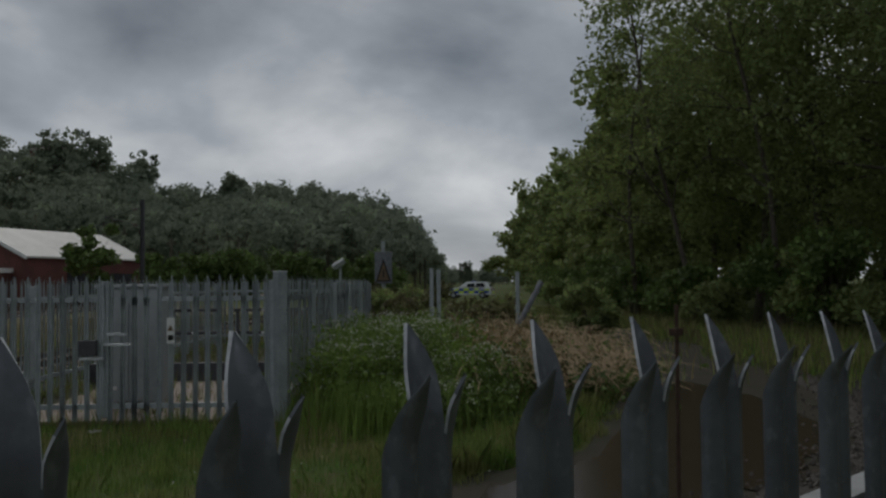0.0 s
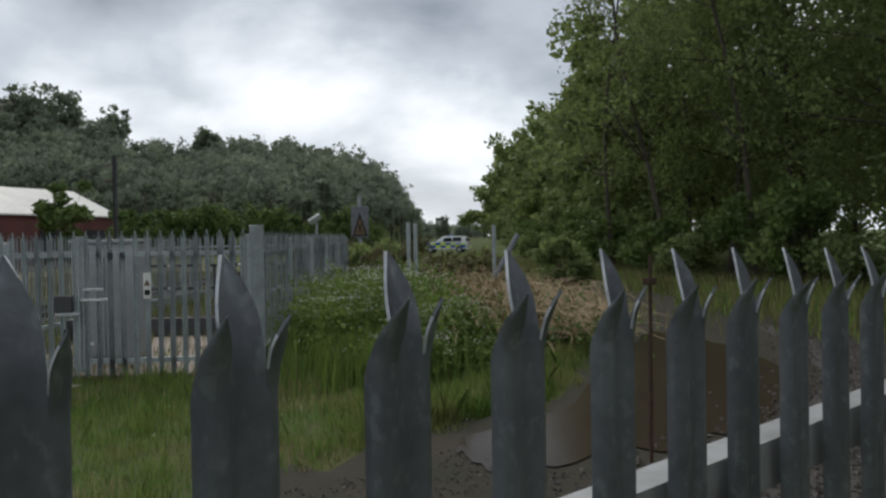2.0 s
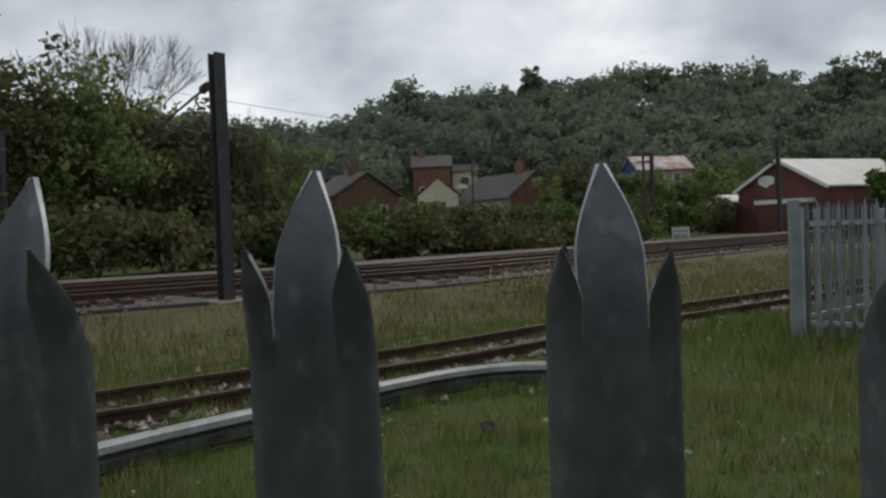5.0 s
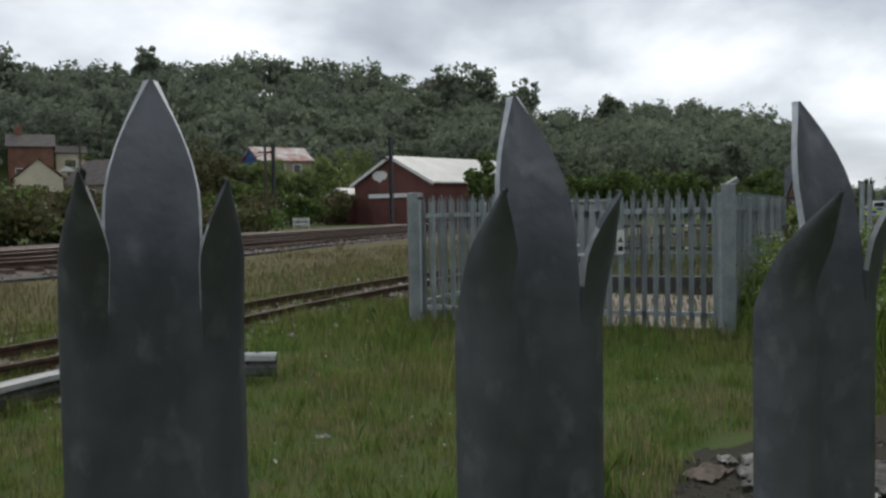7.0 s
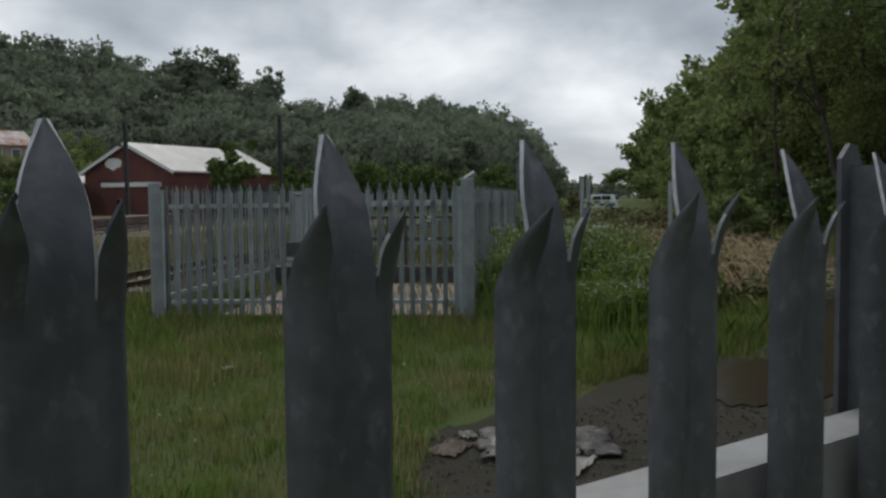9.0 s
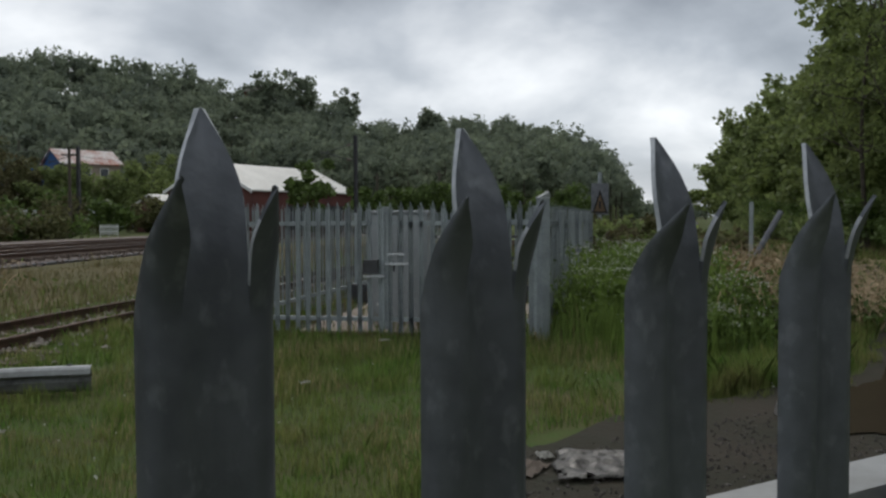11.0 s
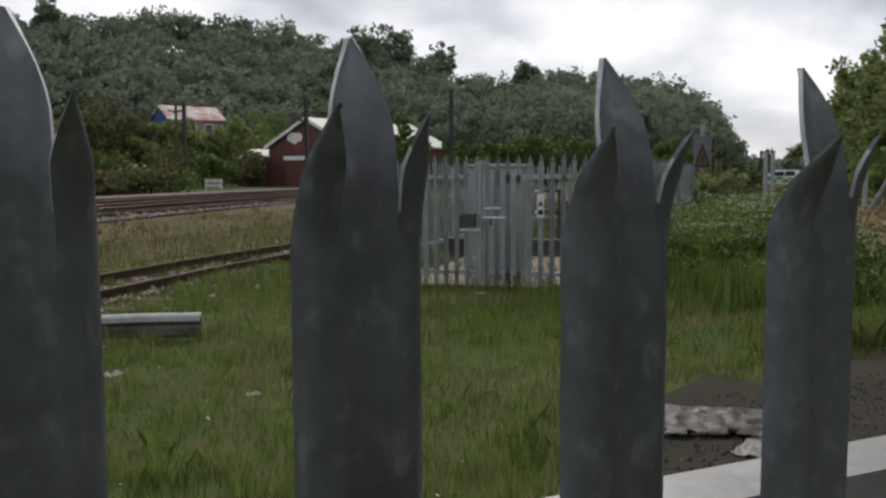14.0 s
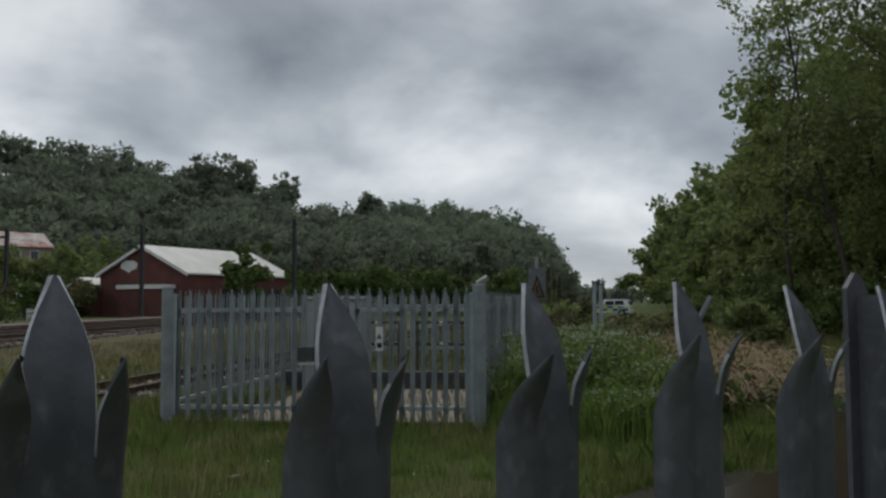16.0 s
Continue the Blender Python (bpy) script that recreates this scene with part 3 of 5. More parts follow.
def compound():
    fence = empty("compound_fence", Matrix.Identity(4), "pale grey galvanised palisade fence around an equipment compound", "fence")
    square_post(fence, A, 1.77, 0.12)
    square_post(fence, B, 1.76, 0.12)
    palisade_run(fence, A, C)
    palisade_run(fence, B, D, turn=180)
    palisade_run(fence, C, D)
    for k in range(1, 6):
        for a, b in ((A, C), (B, D)):
            p = a + (b - a) * k / 5.0
            square_post(fence, p, 1.62, 0.08)
    e = (A - B).normalized()
    mid = B + (A - B) * 0.5
    for nm, p, q in (("left", B + e * 0.1, mid - e * 0.015), ("right", mid + e * 0.015, A - e * 0.1)):
        gate = empty("palisade_gate", Matrix.Identity(4), "closed pale galvanised palisade gate leaf with a padlock box", "gate", "gate leaves of the compound")
        palisade_run(gate, p, q, 0.138, (0.2, 1.44), 0.045)
        yaw = math.degrees(math.atan2(e.y, e.x))
        for c in (p, q):
            m = Matrix.Translation(c) @ pose(0, 0, 0, 0, 0, yaw)
            part("stile", box((-0.03, 0.0, 0.1), (0.03, 0.05, 1.68), 0.003, m=m), M_GALV_FAR, gate)
        s = -1 if nm == "left" else 1
        c = mid + e * 0.16 * s
        m = Matrix.Translation(c) @ pose(0, 0, 0, 0, 0, yaw)
        if nm == "left":
            part("lock_box", box((-0.12, -0.07, 0.82), (0.08, 0.03, 1.0), 0.006, m=m), M_MAST, gate, "dark steel lock box")
            part("slide_bolt", box((-0.12, -0.05, 0.77), (0.16, -0.02, 0.8), 0.004, m=m), M_EDGE, gate)
        else:
            part("hasp", box((-0.15, -0.05, 0.93), (0.16, -0.02, 0.96), 0.004, m=m), M_EDGE, gate)
            part("slide_bolt", box((-0.12, -0.05, 1.05), (0.1, -0.02, 1.08), 0.004, m=m), M_EDGE, gate)
    slab_m = Matrix.Translation(B) @ pose(0, 0, 0, 0, 0, math.degrees(math.atan2(e.y, e.x)))
    q = (C - A).normalized()
    yard = [A + q * 0.1 - e * 0.1, C - e * 0.1, D + e * 0.1, B + q * 0.1 + e * 0.1]
    # dark sheet over the grass; fence shadow and dark of bushes are its colour
    patch("yard", [(p.x, p.y) for p in yard], 0.016, M_YARD, "dark yard ground inside the compound with fence shadow in its colour", "ground", 0.0, sub=1)
    kerb = part("kerb", box((0.3, 4.25, 0.0), (4.0, 4.4, 0.34), 0.01, m=slab_m), M_MAST, None)
    tagged(kerb, "low dark concrete kerb behind the slab", "kerb", kind="structure")
    slab = part("concrete_slab", box((0.8, 0.12, 0.0), (3.95, 4.2, 0.05), 0.01, m=slab_m), M_CONC, None)
    tagged(slab, "brownish concrete slab inside the compound", "slab", kind="structure")
    cab = empty("equipment_cabinet", slab_m @ pose(1.5, 1.25, 0.05) @ Matrix.Diagonal((0.84, 0.9, 0.9, 1)), "grey steel trackside equipment cabinet on the concrete slab", "cabinet")
    part("body", box((0, 0.0, 0.0), (1.0, 0.62, 1.72), 0.012), M_CAB, cab)
    part("plinth", box((0.02, -0.01, -0.05), (0.98, 0.6, 0.0)), M_CONC, cab)
    part("roof", box((-0.03, -0.04, 1.72), (1.03, 0.66, 1.77), 0.012), M_CAB, cab)
    for x0, x1 in ((0.03, 0.49), (0.51, 0.97)):
        d = part("door", box((x0, -0.022, 0.08), (x1, 0.0, 1.68), 0.004), M_CAB, cab)
        part("handle", box((x1 - 0.08 if x0 < 0.3 else x0 + 0.05, -0.04, 0.8), (x1 - 0.05 if x0 < 0.3 else x0 + 0.08, -0.022, 0.95), 0.003), M_MAST, d)
    part("label", box((0.12, -0.027, 0.25), (0.32, -0.0225, 0.3)), M_WHITE, cab, "small white label plate")
    sg = empty("warning_plate", slab_m @ pose(2.75, -0.02, 0.95), "small white and yellow warning plate on the gate", "sign")
    part("plate", box((0, -0.032, 0), (0.09, -0.03, 0.3)), M_WHITE, sg)
    part("symbol", prism([(0.01, 0.15), (0.08, 0.15), (0.045, 0.22)], "y", -0.036, -0.0325), M_AMBER, sg)
    part("text_bar", box((0.015, -0.036, 0.04), (0.075, -0.0325, 0.1)), M_BLACK, sg)
    # low cable racks inside
    for k in range(2):
        rk = empty("cable_rack", slab_m @ pose(0.6 + 1.9 * k, 5.2, 0.0, 0, 0, 3), "low dark steel rack with pale cable ends", "rack")
        for z in (0.75, 1.15):
            part("bar", box((0, 0, z), (1.7, 0.05, z + 0.05)), M_MAST, rk)
            for i in range(5):
                part("cable_end", box((0.15 + i * 0.34, -0.05, z + 0.01), (0.25 + i * 0.34, -0.001, z + 0.045)), M_WHITE if i % 2 else M_MAST, rk)
        for x in (0.05, 1.6):
            part("leg", box((x, 0, 0), (x + 0.05, 0.05, 1.2)), M_MAST, rk)
    # camera and lamp poles rising inside
    for p in (Vector((29.6, 39.7, 0)), ):
        cm = empty("camera_pole", pose(p.x, p.y, 0), "grey pole with a tilted surveillance camera housing", "camera")
        part("pole", tube((0, 0, 0), (0, 0, 2.5), 0.07), M_GALV_FAR, cm)
        hd = box((-0.16, -0.36, 2.6), (0.16, 0.4, 2.92), 0.06)
        bmesh.ops.rotate(hd, verts=hd.verts, cent=(0, 0, 2.6), matrix=Matrix.Rotation(radians(-38), 3, "Y") @ Matrix.Rotation(radians(60), 3, "Z"))
        part("housing", hd, M_CAB, cm)
        part("bracket", box((-0.06, -0.06, 2.45), (0.06, 0.06, 2.6), 0.01), M_GALV_FAR, cm)


compound()


# ---- railway ----
MAIN = [(-46, -14), (-20, 8.4), (-9.7, 17.0), (-8.0, 18.6), (-3.7, 22.4), (-2.2, 24.1), (2.1, 30.2), (7.0, 36.6), (20, 52.4), (44, 80), (110, 152), (300, 350)]
SIDE = [(-19, -9.0), (-9.2, 2.6), (-4.62, 7.0), (-3.95, 7.75), (-2.0, 9.65), (-1.2, 10.6), (0.45, 12.6), (2.46, 14.8), (11, 23.4), (28, 40.4), (70, 82.5)]


def smooth_line(pts, step=1.5, off=0.0):
    """Evenly spaced points along a smooth curve, moved off to its left."""
    P = [Vector((*p, 0)) for p in pts]
    out = []
    for i in range(len(P) - 1):
        p0, p1, p2, p3 = P[max(i - 1, 0)], P[i], P[i + 1], P[min(i + 2, len(P) - 1)]
        n = max(2, int((p2 - p1).length / step))
        for k in range(n):
            t = k / n
            out.append(0.5 * (2 * p1 + (p2 - p0) * t + (2 * p0 - 5 * p1 + 4 * p2 - p3) * t * t + (3 * p1 - p0 - 3 * p2 + p3) * t ** 3))
    res = []
    for i, p in enumerate(out):
        d = (out[min(i + 1, len(out) - 1)] - out[max(i - 1, 0)]).normalized()
        res.append(p + Vector((-d.y, d.x, 0)) * off)
    return res


def sweep(line, section, zoff, bm=None):
    """A closed section of (side, up) pairs carried along a line on the ground."""
    bm = bm or bmesh.new()
    prev = None
    k = len(section)
    for i, p in enumerate(line):
        d = (line[min(i + 1, len(line) - 1)] - line[max(i - 1, 0)]).normalized()
        s = Vector((d.y, -d.x, 0))
        ring = [bm.verts.new((p.x + s.x * a, p.y + s.y * a, gz(p.x + s.x * a, p.y + s.y * a) + zoff + b)) for a, b in section]
        if prev:
            for j in range(k):
                bm.faces.new((prev[j], prev[(j + 1) % k], ring[(j + 1) % k], ring[j]))
        prev = ring
    return bm


RAILSEC = [(-0.07, 0), (0.07, 0), (0.07, 0.02), (0.015, 0.04), (0.015, 0.11), (0.036, 0.12), (0.036, 0.155), (-0.036, 0.155), (-0.036, 0.12), (-0.015, 0.11), (-0.015, 0.04), (-0.07, 0.02)]
HEAD = [(-0.03, 0.1555), (0.03, 0.1555), (0.026, 0.159), (-0.026, 0.159)]


def track(name, pts, off, z, label, sleepers, worn, half=0.7525):
    t = empty(name, Matrix.Identity(4), label, "railway track", kind="")
    for o in (-half, half):
        r = part("rail", sweep(smooth_line(pts, 1.2, off + o), RAILSEC, z), M_RAIL, t)
        if worn:
            part("running_surface", sweep(smooth_line(pts, 1.2, off + o), HEAD, z), M_RAILTOP, r)
    if sleepers:
        line = smooth_line(pts, 0.65, off)
        me = None
        cnt = 0
        for i in range(0, len(line) - 1):
            p = line[i]
            if p.length > 75 or p.y < 2:
                continue
            d = line[i + 1] - p
            if me is None:
                bm = box((-0.12, -1.25, -0.1), (0.12, 1.25, 0.01), 0.01)
                me = bpy.data.meshes.new("sleeper")
                bm.to_mesh(me)
                bm.free()
                me.materials.append(sleepers)
            part_me("sleeper", me, t, m=pose(p.x, p.y, gz(p.x, p.y) + z, 0, 0, math.degrees(math.atan2(d.y, d.x))))
    return t


M_SLEEP = mat("old_sleepers", (0.17, 0.13, 0.1), 0.9, scale=5, second=(0.08, 0.06, 0.05), bump=0.4, objrand=0.3)
bed = part("ballast_bed", sweep(smooth_line(MAIN, 2.0, 1.7), [(3.7, -0.05), (2.9, 0.13), (-5.0, 0.2), (-8.0, 0.2), (-9.0, -0.05)], 0.0), M_BALLAST, None)
tagged(bed, "brown-grey ballast bed of the main line", "ballast", kind="structure")
track("railway_track", MAIN, 0.0, 0.2, "running line with rusty rails on sleepers and ballast", M_SLEEP, True)
track("railway_track", MAIN, 3.4, 0.21, "second running line with rusty rails on ballast", M_SLEEP, True)
track("siding_track", SIDE, 0.0, 0.0, "disused rusty siding rails sunk in grass and moss", M_SLEEP, False, 0.53)


def bed_place(g):
    k = g.integers(0, len(BEDL) - 1)
    p = BEDL[k]
    d = (BEDL[k + 1] - p).normalized()
    a = g.uniform(-6.5, 1.9)
    return (p.x + d.y * a + d.x * g.uniform(0, 1), p.y - d.x * a + d.y * g.uniform(0, 1), gz(p.x, p.y) + (0.15 if a < 1.1 else 0.06))


BEDL = [p for p in smooth_line(MAIN, 0.8, 0.0) if p.length < 62 and p.y > 4]
stones("ballast_stones", 9000, bed_place, 0.07, M_BALLAST, "loose brown and grey ballast stones on the bed", "ballast")
edge = part("trough_edge", sweep(smooth_line([(-20, 5.4), (-8.83, 15.5), (-7.1, 16.8), (-3.26, 19.9), (-1.5, 22.1), (0.5, 25.0), (3.5, 29.4), (7.2, 34.6), (20, 50)], 2.0), [(-0.16, 0), (0.16, 0), (0.16, 0.1), (-0.16, 0.1)], 0.0), M_MAST, None)
tagged(edge, "dark concrete cable trough along the ballast edge", "cable trough", kind="structure")


def side_place(g):
    k = g.integers(0, len(SIDEL) - 1)
    p = SIDEL[k]
    d = (SIDEL[k + 1] - p).normalized()
    a = g.uniform(0.08, 0.46) if g.uniform() < 0.75 else g.normal() * 0.9
    return (p.x + d.y * a + d.x * g.uniform(0, 1), p.y - d.x * a + d.y * g.uniform(0, 1), 0.02)


SIDEL = [p for p in smooth_line(SIDE, 0.8, 0.0) if p.length < 40 and p.y > 2]
stones("siding_stones", 9000, side_place, 0.036, M_DEBRIS, "pale gravel and debris between the siding rails", "gravel")


dg = part("dry_strip", sweep(smooth_line([(-14, 3), (-9.5, 10), (-5.5, 14.6), (-1.5, 18.9), (4, 24.4), (14, 35), (30, 51)], 2.0), [(3.6, 0.0), (2.4, 0.03), (0, 0.04), (-2.4, 0.04), (-4.2, 0.03), (-4.2, -0.05), (3.6, -0.06)], 0.0), M_DRYGROUND, None)
tagged(dg, "dry brown grassy strip between siding and main line", "ground", kind="structure")


# ---- fallen crash barrier ----
def barrier():
    pts = [(-8.3, -1.2), (-5.0, 3.1), (-3.9, 4.75), (-3.3, 5.68), (-2.27, 7.02), (-1.64, 7.75), (-1.05, 8.06), (-0.42, 8.0), (0.0, 7.86), (0.3, 7.76)]
    line = smooth_line(pts, 0.3)
    sec = [(0.0, 0.0), (0.03, 0.03), (0.05, 0.1), (0.03, 0.14), (0.035, 0.175), (0.085, 0.2), (0.085, 0.21), (0.025, 0.185), (0.02, 0.14), (0.04, 0.1), (0.02, 0.035), (-0.01, 0.0)]
    t = empty("crash_barrier", Matrix.Identity(4), "galvanised corrugated crash barrier beam lying in the grass", "crash barrier")
    bm = sweep(line, sec, 0.0)
    bmesh.ops.recalc_face_normals(bm, faces=bm.faces)
    # face darker than the top flange: the shadow below the edge is in its colour
    part("beam", bm, M_ARMCO, t)
    bm = sweep(line, [(-0.03, 0.225), (0.0, 0.236), (0.06, 0.234), (0.09, 0.214), (0.1, 0.17), (0.096, 0.17), (0.084, 0.21), (0.056, 0.226), (0.0, 0.228)], 0.0)
    part("top_flange", bm, M_RAILG, t)
    for i in range(6, len(line) - 1, 5):
        p = line[i]
        part("bolt", tube((p.x, p.y, 0.234), (p.x, p.y, 0.25), 0.02, seg=6), M_MAST, t)


barrier()

# plain unseen wall, added to close the place behind the viewer and darken the pales
bw = part("unseen_wall_south", box((-16, -6.4, 0), (14, -6.0, 5.5)), M_GREYWALL, None)
tagged(bw, "plain unseen grey wall added behind the viewer to darken the pales", "wall", kind="structure")


# ---- trees ----
def limb(bm, p, d, length, r, depth, g, tips, bend=0.25, split=3):
    """A tapering limb that bends and forks."""
    seg = 3
    for k in range(seg):
        d2 = (d + Vector((g.gauss(0, bend), g.gauss(0, bend), g.gauss(0.05, bend * 0.6)))).normalized()
        q = p + d2 * (length / seg)
        r2 = max(r * 0.82, 0.012)
        tube(p, q, r, r2, 6 if r > 0.05 else 4, bm, False)
        p, d, r = q, d2, r2
        if depth and k:
            for _ in range(g.choice((1, split - 1))):
                sd = (d + Vector((g.gauss(0, 0.7), g.gauss(0, 0.7), g.gauss(0.1, 0.4)))).normalized()
                limb(bm, p, sd, length * g.uniform(0.5, 0.72), r * 0.6, depth - 1, g, tips, bend, split)
    tips.append(p)


def tree(pos, h, rad, leaves, size, material, label, seed, trunk_r=0.16, base=0.25, depth=2, group="trees along the wood edge", name="tree"):
    """A broadleaf tree: a tapered trunk, forking limbs and an uneven crown of many small leaves."""
    g = random.Random(seed)
    ng = np.random.default_rng(seed)
    t = empty(name, pose(*pos), label, "tree", group)
    bm, tips = bmesh.new(), []
    p = Vector((0, 0, -0.1))
    n = 6
    d = Vector((g.gauss(0, 0.05), g.gauss(0, 0.05), 1)).normalized()
    pts = []
    r = trunk_r
    for k in range(n):
        d = (d + Vector((g.gauss(0, 0.07), g.gauss(0, 0.07), 0.1))).normalized()
        q = p + d * h * 0.85 / n
        tube(p, q, r, r * 0.82, 8, bm, False)
        r *= 0.82
        p = q
        pts.append((p.copy(), r))
    for p, r in pts[1:]:
        for _ in range(3):
            a = g.uniform(0, 6.28)
            limb(bm, p, Vector((math.cos(a), math.sin(a), g.uniform(0.2, 0.8))).normalized(), rad * g.uniform(0.55, 0.95), r * 0.5, depth - 1, g, tips)
    part("trunk", bm, M_BARK, t, "dark bark trunk with forking limbs")
    k = 40
    cl = np.array([tuple(x) for x in g.sample(tips, min(len(tips), k))])
    ex = rand_dirs(46, ng) * np.array([rad, rad, h * (1 - base) / 2]) * ng.uniform(0.45, 0.95, (46, 1))
    ex += np.array([0, 0, h * (base + (1 - base) / 2)])
    # narrower towards the top
    f = 1.25 - 0.75 * np.clip((ex[:, 2] / h - base) / (1 - base), 0, 1)
    ex[:, 0] *= f
    ex[:, 1] *= f
    cl = np.concatenate([cl, ex])
    sp = ng.uniform(0.2, 0.42, len(cl)) * rad
    c = crown_points(leaves, cl, sp, ng)
    c = c[c[:, 2] > 0.15]
    part_me("crown", quads_mesh("crown", leaf_quads(c, size, ng), material), t)
    return t


def wood_edge():
    g = random.Random(11)
    k = 0
    spec = []
    # nearest big trees, then down the valley
    for s, l, h, r in ((20, 15.2, 15, 4.4), (24, 13.4, 16, 4.2), (28.5, 12.4, 16, 4.0), (33, 11.5, 15.5, 3.6), (37.5, 11.0, 14, 3.4), (24, 19.5, 17, 4.8), (30, 17.5, 17, 4.8), (16, 19, 15, 4.6), (37, 16, 16, 4.8),
                       (43, 10.6, 11, 3.2), (47, 15, 14, 4.8), (49, 11, 10.8, 3.4), (56, 11.7, 11.4, 3.6), (64, 12.1, 11.8, 3.8), (73, 12.3, 12, 4.0), (83, 12, 12.2, 4.2), (94, 12.4, 12.5, 4.4),
                       (107, 13, 13, 4.8), (124, 13.6, 13.5, 5.3), (146, 14.4, 13.5, 6), (171, 15, 13.5, 6.5), (200, 15.5, 13.5, 7)):
        spec.append((s, l, h, r))
    for s, l, h, r in spec:
        near = s < 40
        p = along(s, l)
        tree((p[0], p[1], 0), h, r, 19000 if near else 7000, 0.09 if near else 0.15 + s * 0.002, M_LEAF_A if k % 3 else M_LEAF_B,
             "tall leafy alder in a dense wood edge" if k % 3 else "tall pale-green birch in a dense wood edge", 100 + k, 0.17, 0.02, 2)
        k += 1
    for s, l, h in ((36, 7.6, 14.5), (31, 8.6, 15.5), (27, 10.2, 16)):
        p = along(s, l)
        tree((p[0], p[1], 0), h, 2.5, 3800, 0.1, M_LEAF_B, "tall slender birch with thin airy foliage", 190 + s, 0.12, 0.42, 2)
    # deeper rows of the wood
    for i in range(16):
        p = along(10 + i * 4.6, 24 + g.uniform(-2, 3))
        tree((p[0], p[1], 0), 14.5 + g.uniform(-1, 1.5), 4.8, 5000, 0.24, M_LEAF_A, "tall leafy alder deeper in the wood", 160 + i, 0.2, 0.0, 1, "trees deeper in the wood")
    # low scrub at the foot of the wood
    for i in range(34):
        s = 15 + i * 1.7 + g.uniform(-0.6, 0.6)
        l = (11.8 if s < 21 else 10.2 if s < 27 else 8.6 if s < 36 else 7.4) + g.uniform(-0.6, 1.2)
        p = along(s, l)
        bush((p[0], p[1], 0), g.uniform(1.4, 3.2), g.uniform(1.2, 2.0), 2200, 0.1, M_LEAF_BUSH if i % 2 else M_LEAF_A, "low leafy scrub bush at the wood edge", 300 + i, "bushes along the wood edge")


def bush(pos, h, rad, leaves, size, material, label, seed, group="", stems=7, category="bush", name="bush"):
    g = random.Random(seed)
    ng = np.random.default_rng(seed)
    t = empty(name, pose(*pos), label, category, group)
    bm = bmesh.new()
    cl = []
    for _ in range(stems):
        a, q = g.uniform(0, 6.28), g.uniform(0.2, 0.9)
        e = Vector((math.cos(a) * rad * q, math.sin(a) * rad * q, h * g.uniform(0.45, 0.9)))
        mid = Vector((e.x * 0.35, e.y * 0.35, e.z * 0.55))
        tube((0, 0, -0.05), mid, 0.022, 0.016, 5, bm, False)
        tube(mid, e, 0.016, 0.006, 5, bm, False)
        cl.append(tuple(e))
    tagged(part("branchwork", bm, M_BARK, t), kind="stuff")
    ex = rand_dirs(14, ng) * np.array([rad, rad, h * 0.5]) * ng.uniform(0.35, 0.85, (14, 1)) + np.array([0, 0, h * 0.45])
    cl = np.concatenate([np.array(cl), ex])
    c = crown_points(leaves, cl, ng.uniform(0.22, 0.42, len(cl)) * rad, ng)
    c = c[c[:, 2] > 0.03]
    part_me("foliage", quads_mesh("foliage", leaf_quads(c, size, ng), material), t)
    return t


wood_edge()

EYE = Vector((-0.5, -0.5, 1.56))


def polar(az, d):
    a = radians(az)
    return EYE.x + d * math.sin(a), EYE.y + d * math.cos(a)


# ---- wooded hillside across the valley ----
CREST = [(-75, 190, 8.6), (-45, 180, 9.1), (-24, 175, 7.9), (-14, 180, 6.9), (-9, 185, 8.7), (0, 195, 9.3), (8, 205, 9.75), (14, 215, 9.2), (18, 225, 8.2), (22, 228, 7.7), (25, 225, 6.6),
         (29, 215, 5.8), (31, 212, 6.4), (34, 210, 6.4), (37.5, 215, 6.0), (39.5, 225, 5.3), (41, 240, 4.3), (42.2, 260, 2.5), (43.2, 300, 0.9), (44.0, 420, 0.1)]


def crest(az):
    for (a, d, e), (b, d2, e2) in zip(CREST, CREST[1:]):
        if a <= az <= b:
            t = (az - a) / (b - a)
            return d + (d2 - d) * t, e + (e2 - e) * t
    return CREST[-1][1:]


TREE_H = 8.0


def hill_z(az, f):
    d, e = crest(az)
    top = max(0.2, 1.56 + d * math.tan(radians(e)) - TREE_H)
    t = min(1, max(0, (f - 0.5) / 0.5))
    base = gz(*polar(az, d * f))
    return base * (1 - t) + top * (t ** 1.25) if t > 0 else base


def hillside():
    fs = [0.42, 0.5, 0.56, 0.62, 0.7, 0.78, 0.86, 0.93, 1.0, 1.15, 1.5]
    azs = [-75 + i * 2.0 for i in range(60)]
    v, f = [], []
    for az in azs:
        for q in fs:
            d = crest(az)[0]
            x, y = polar(az, d * q)
            z = hill_z(az, min(q, 1.0)) if q > 0.45 else -1.0
            v.append((x, y, z - 0.3 if q < 0.55 else z - (q > 1) * 6 * (q - 1)))
    n = len(fs)
    for i in range(len(azs) - 1):
        for j in range(n - 1):
            a = i * n + j
            f.append((a, a + 1, a + n + 1, a + n))
    me = mesh_of("hillside", v, f, M_GRASS, True)
    tagged(new("hillside", me), "grassy slope under the hillside wood", "hill", kind="structure")


hillside()


